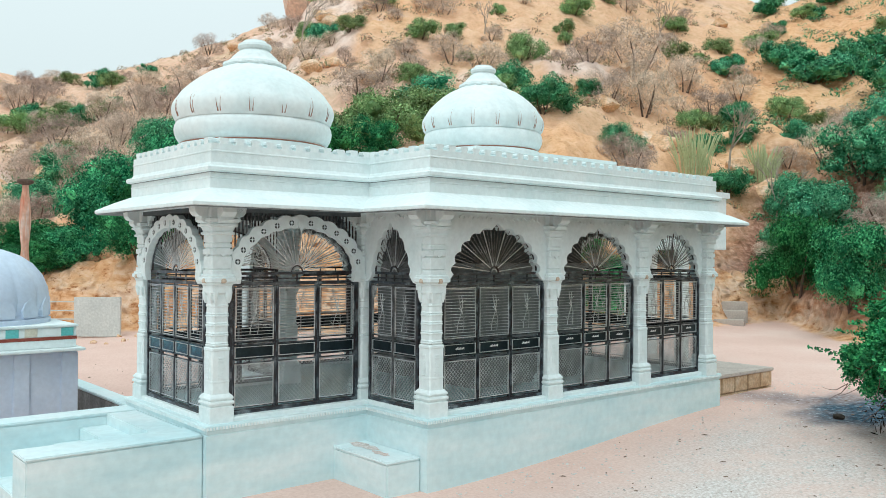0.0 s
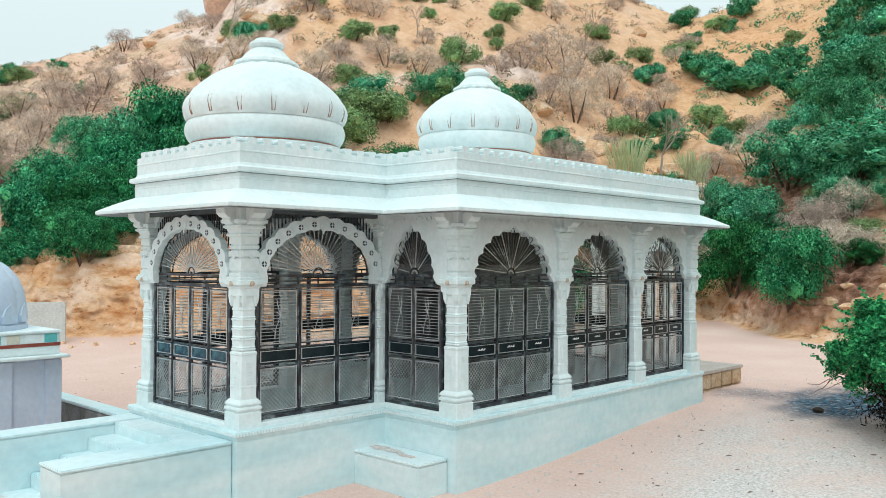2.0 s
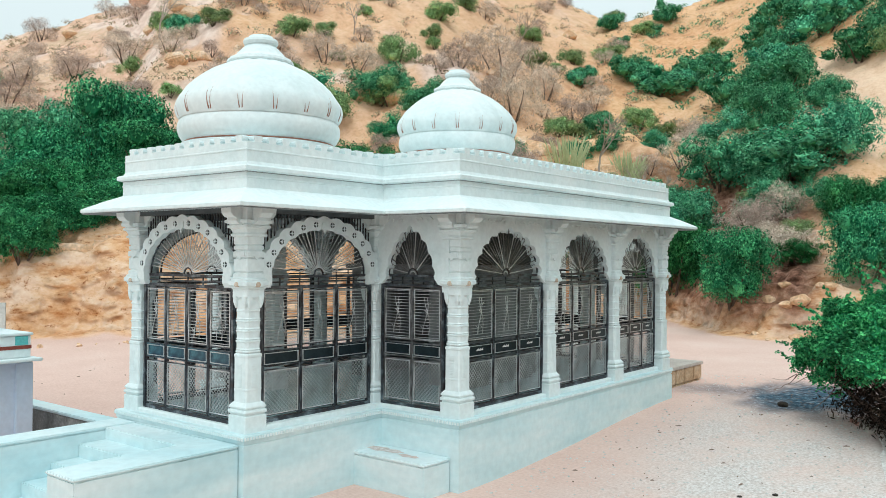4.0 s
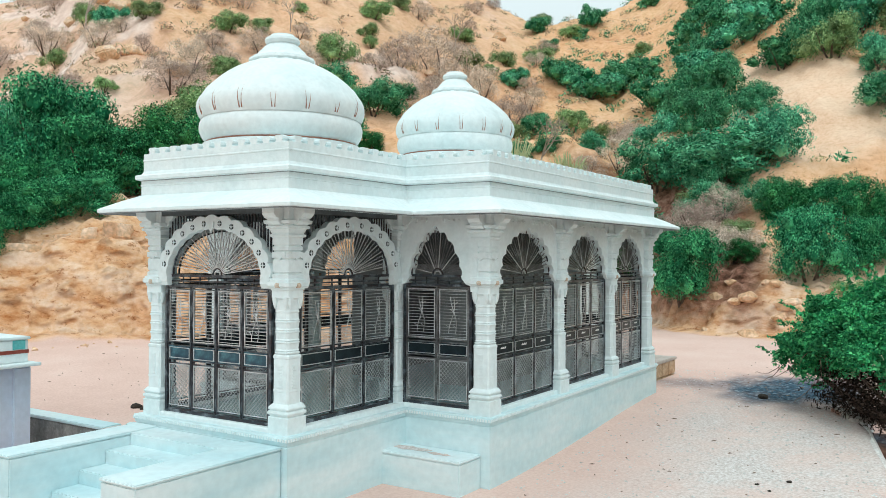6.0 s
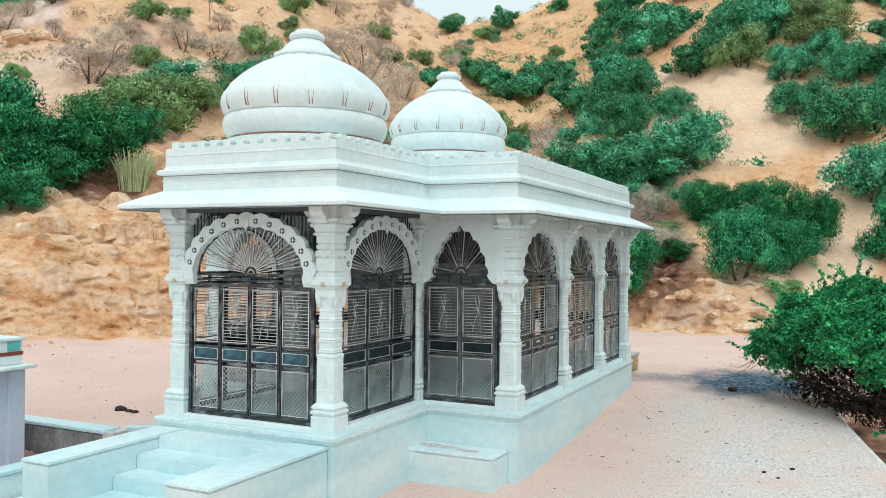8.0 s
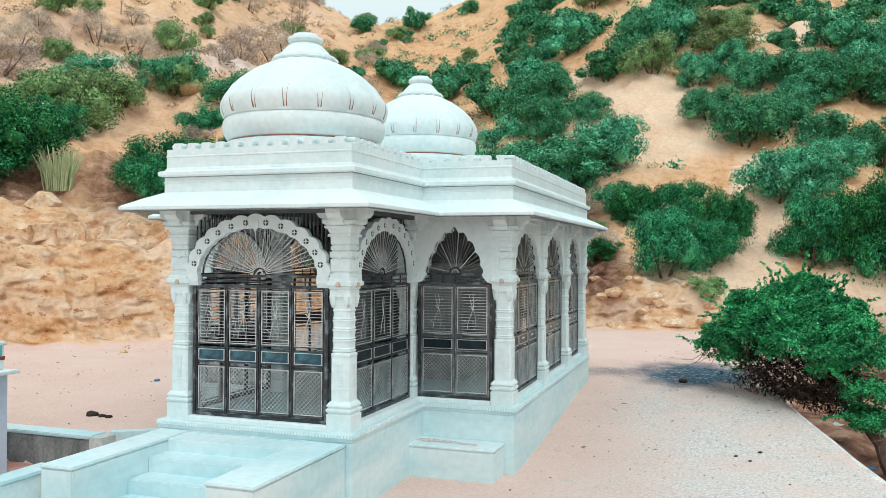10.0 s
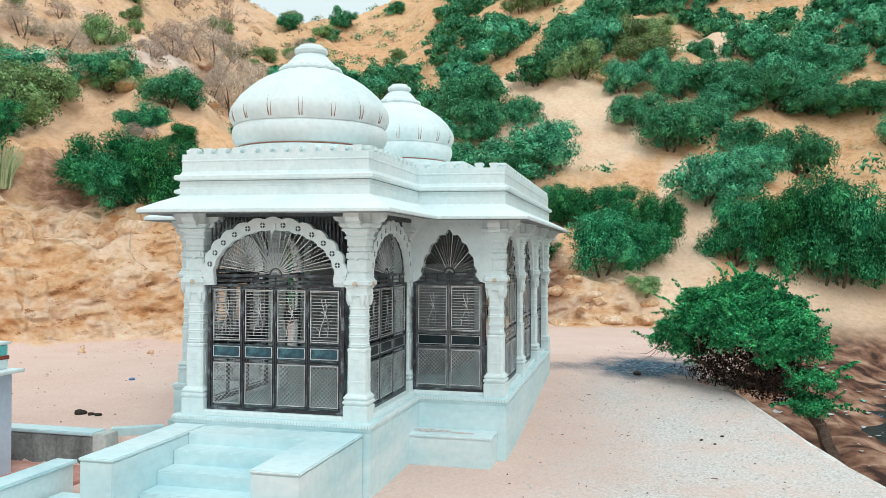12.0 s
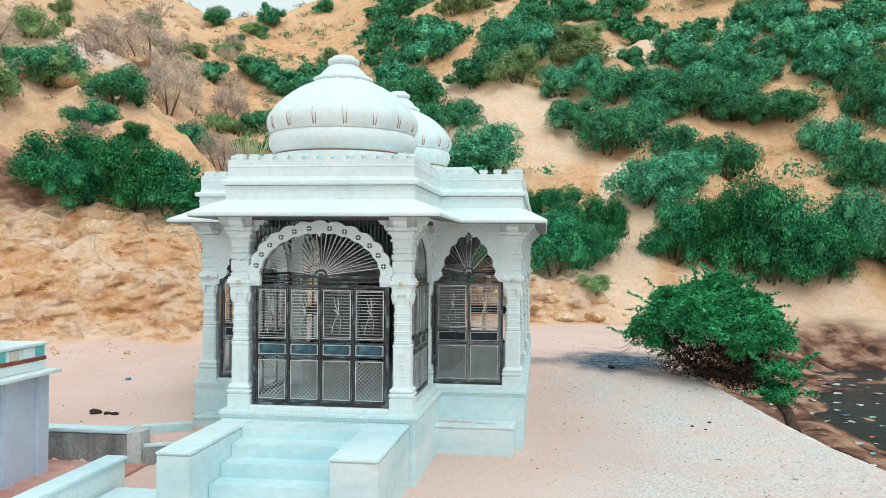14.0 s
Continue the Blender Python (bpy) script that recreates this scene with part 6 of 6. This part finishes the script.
def rock(x, y, s, sink=0.25, flat=0.75, mt=None):
    """An angular boulder: the hull of random points, its edges worn."""
    bm = bmesh.new()
    for _ in range(22):
        d = way()
        bm.verts.new((d.x * s * rnd.uniform(0.8, 1.15), d.y * s * rnd.uniform(0.7, 1.0), d.z * s * flat * rnd.uniform(0.8, 1.05)))
    res = bmesh.ops.convex_hull(bm, input=bm.verts)
    bmesh.ops.delete(bm, geom=[v for v in bm.verts if not v.link_faces], context="VERTS")
    bmesh.ops.bevel(bm, geom=bm.edges[:], offset=s * 0.09, segments=2, affect="EDGES", clamp_overlap=True)
    tagged(part("boulder", bm, mt or ROCK, None, "weathered angular ochre boulder on the slope", 0.35, pose(x, y, land(x, y) + s * flat * (0.5 - sink), 0, 0, rnd.uniform(0, 360))), category="boulder", group="boulders")


def polar(a, r):
    return C0[0] - r * math.sin(radians(a)), C0[1] + r * math.cos(radians(a))


for a, r, s in ((15.6, 50, 1.6), (63, 29.6, 0.45), (64, 29.9, 0.4), (52, 31, 0.7), (48, 30.5, 0.6), (67.5, 50, 1.5), (68.5, 51, 1.2), (66.8, 49, 1.0), (22, 46, 1.2), (24, 47, 1.0), (38, 44, 0.9), (40, 45, 1.2), (44, 46, 1.0), (10, 30.2, 0.4), (8, 29.6, 0.3), (20, 40, 1.0)):
    rock(*polar(a, r), s)
for a, r, s in ((56, 95, 4.5), (53.5, 100, 8.0), (50, 104, 9.0), (46, 104, 7.0), (43, 92, 4.0), (40, 100, 6.0), (48, 78, 3.0), (59, 75, 2.0), (34, 95, 4.0)):
    rock(*polar(a, r), s, 0.45, 0.7, PINKROCK)
for k in range(26):
    a = 1.5 + 0.46 * k
    rock(*polar(a, table(BASE_R, a) + rnd.uniform(-0.9, 2.4)), 0.08 + 0.45 * rnd.random() ** 2, 0.62, 0.6)
for _ in range(40):
    a = rnd.uniform(36, 72)
    rock(*polar(a, table(BASE_R, a) - rnd.uniform(1.6, 3.5)), 0.03 + 0.10 * rnd.random() ** 3, 0.2)
for _ in range(60):
    rock(*polar(rnd.uniform(28, 80), rnd.uniform(45, 100)), rnd.uniform(0.3, 1.1), 0.35)

# courses of squarish rock along the top of the cut bank
for k in range(24):
    a = 31 + k * 1.3 + rnd.uniform(-0.5, 0.5)
    wide, high = rnd.uniform(0.25, 0.75), rnd.uniform(-0.12, 0.12)
    x, y = polar(a, table(BASE_R, a) + 1.7 + rnd.uniform(-0.5, 0.5))
    bm = bmesh.new()
    box(bm, -wide, wide, -0.4, 0.4, -0.6, high)
    bmesh.ops.subdivide_edges(bm, edges=bm.edges[:], cuts=3, use_grid_fill=True)
    for v in bm.verts:
        v.co += v.co.normalized() * 0.34 * noise.noise(v.co * 2.0 + Vector((a, 0, 0)))
    tagged(part("strata_block", bm, ROCK, None, "squarish ochre block of layered rock in the bank", 0.6, pose(x, y, land(x, y), rnd.uniform(-5, 5), rnd.uniform(-5, 5), a + rnd.uniform(-8, 8))), category="rock", group="rock course of the bank")

PALEROOT = surface("pale_root", [(0.42, 0.34, 0.27), (0.60, 0.52, 0.43)], 4, 0.9, fine=40)
# pale roots that hang down the face of the bank
for a, a1, down in ((40.3, 39.9, 2.0), (37.7, 37.2, 1.7), (35.3, 34.0, 1.9), (36.2, 36.6, 1.0), (34.6, 33.8, 1.0)):
    pts, r0 = [], table(BASE_R, a) + 2.0
    for k in range(13):
        u = k / 12
        x, y = polar(a + (a1 - a) * u + 0.18 * math.sin(9 * u + a), r0 - down * u)
        pts.append(Vector((x, y, land(x, y) + 0.015)))
    bm = bmesh.new()
    wire(bm, pts, 0.026)
    tagged(part("root", bm, PALEROOT, None, "thin pale tree root hanging down the bank"), category="root", group="roots on the bank")

# small clods and bits in the yard
CLOD = surface("dark_clod", [(0.02, 0.015, 0.012), (0.05, 0.04, 0.03)], 8, 0.95)
for x, y, s, mt in ((-15.34, 8.05, 0.10, CLOD), (-15.1, 8.02, 0.06, CLOD), (-14.95, 8.0, 0.06, CLOD), (-16.3, 11.0, 0.06, LITTER[1]), (-6.0, 15.3, 0.10, CLOD), (-4.9, 9.9, 0.03, CLOD), (-4.55, 10.2, 0.035, CLOD), (-4.7, 9.7, 0.025, CLOD)):
    bm = bmesh.new()
    bmesh.ops.create_icosphere(bm, subdivisions=2, radius=s)
    for v in bm.verts:
        v.co *= 1 + 0.4 * noise.noise(v.co / s + Vector((x, y, 0)))
        v.co.z *= 0.5
    tagged(part("clod", bm, mt, None, "small dark lump lying on the sandy yard", m=pose(x, y, land(x, y) + s * 0.3)), category="clod", group="bits in the yard")

# leaf litter and twigs strewn over the yard
TWIG = surface("brown_litter", [(0.16, 0.11, 0.08), (0.32, 0.23, 0.18)], 8, 0.95)
verts, faces = [], []
for _ in range(420):
    y = rnd.uniform(2.0, 24.0)
    x = rnd.choice((rnd.uniform(-7.7, kerb_x(y) - 0.3), rnd.uniform(-22, -13.5) if y > 6.8 else rnd.uniform(-7.7, kerb_x(y) - 0.3)))
    if abs(x - XC) < BX + 0.1 and y < YB + 3.2:
        continue
    a, ln, z = rnd.uniform(0, 6.28), 0.010 + 0.05 * rnd.random() ** 4, land(x, y) + 0.006
    c, s, k, wd = math.cos(a), math.sin(a), len(verts), 0.006 + 0.008 * rnd.random()
    verts += [(x - c * ln - s * wd, y - s * ln + c * wd, z), (x + c * ln - s * wd, y + s * ln + c * wd, z + 0.004), (x + c * ln + s * wd, y + s * ln - c * wd, z), (x - c * ln + s * wd, y - s * ln - c * wd, z), (x, y, z + 0.015)]
    faces += [(k, k + 1, k + 4), (k + 1, k + 2, k + 4), (k + 2, k + 3, k + 4), (k + 3, k, k + 4)]
me = bpy.data.meshes.new("yard_litter")
me.from_pydata(verts, [], faces)
me.materials.append(TWIG)
tagged(new("yard_litter", me), "brown leaf litter and bits of twig on the yard", "litter", kind="stuff")
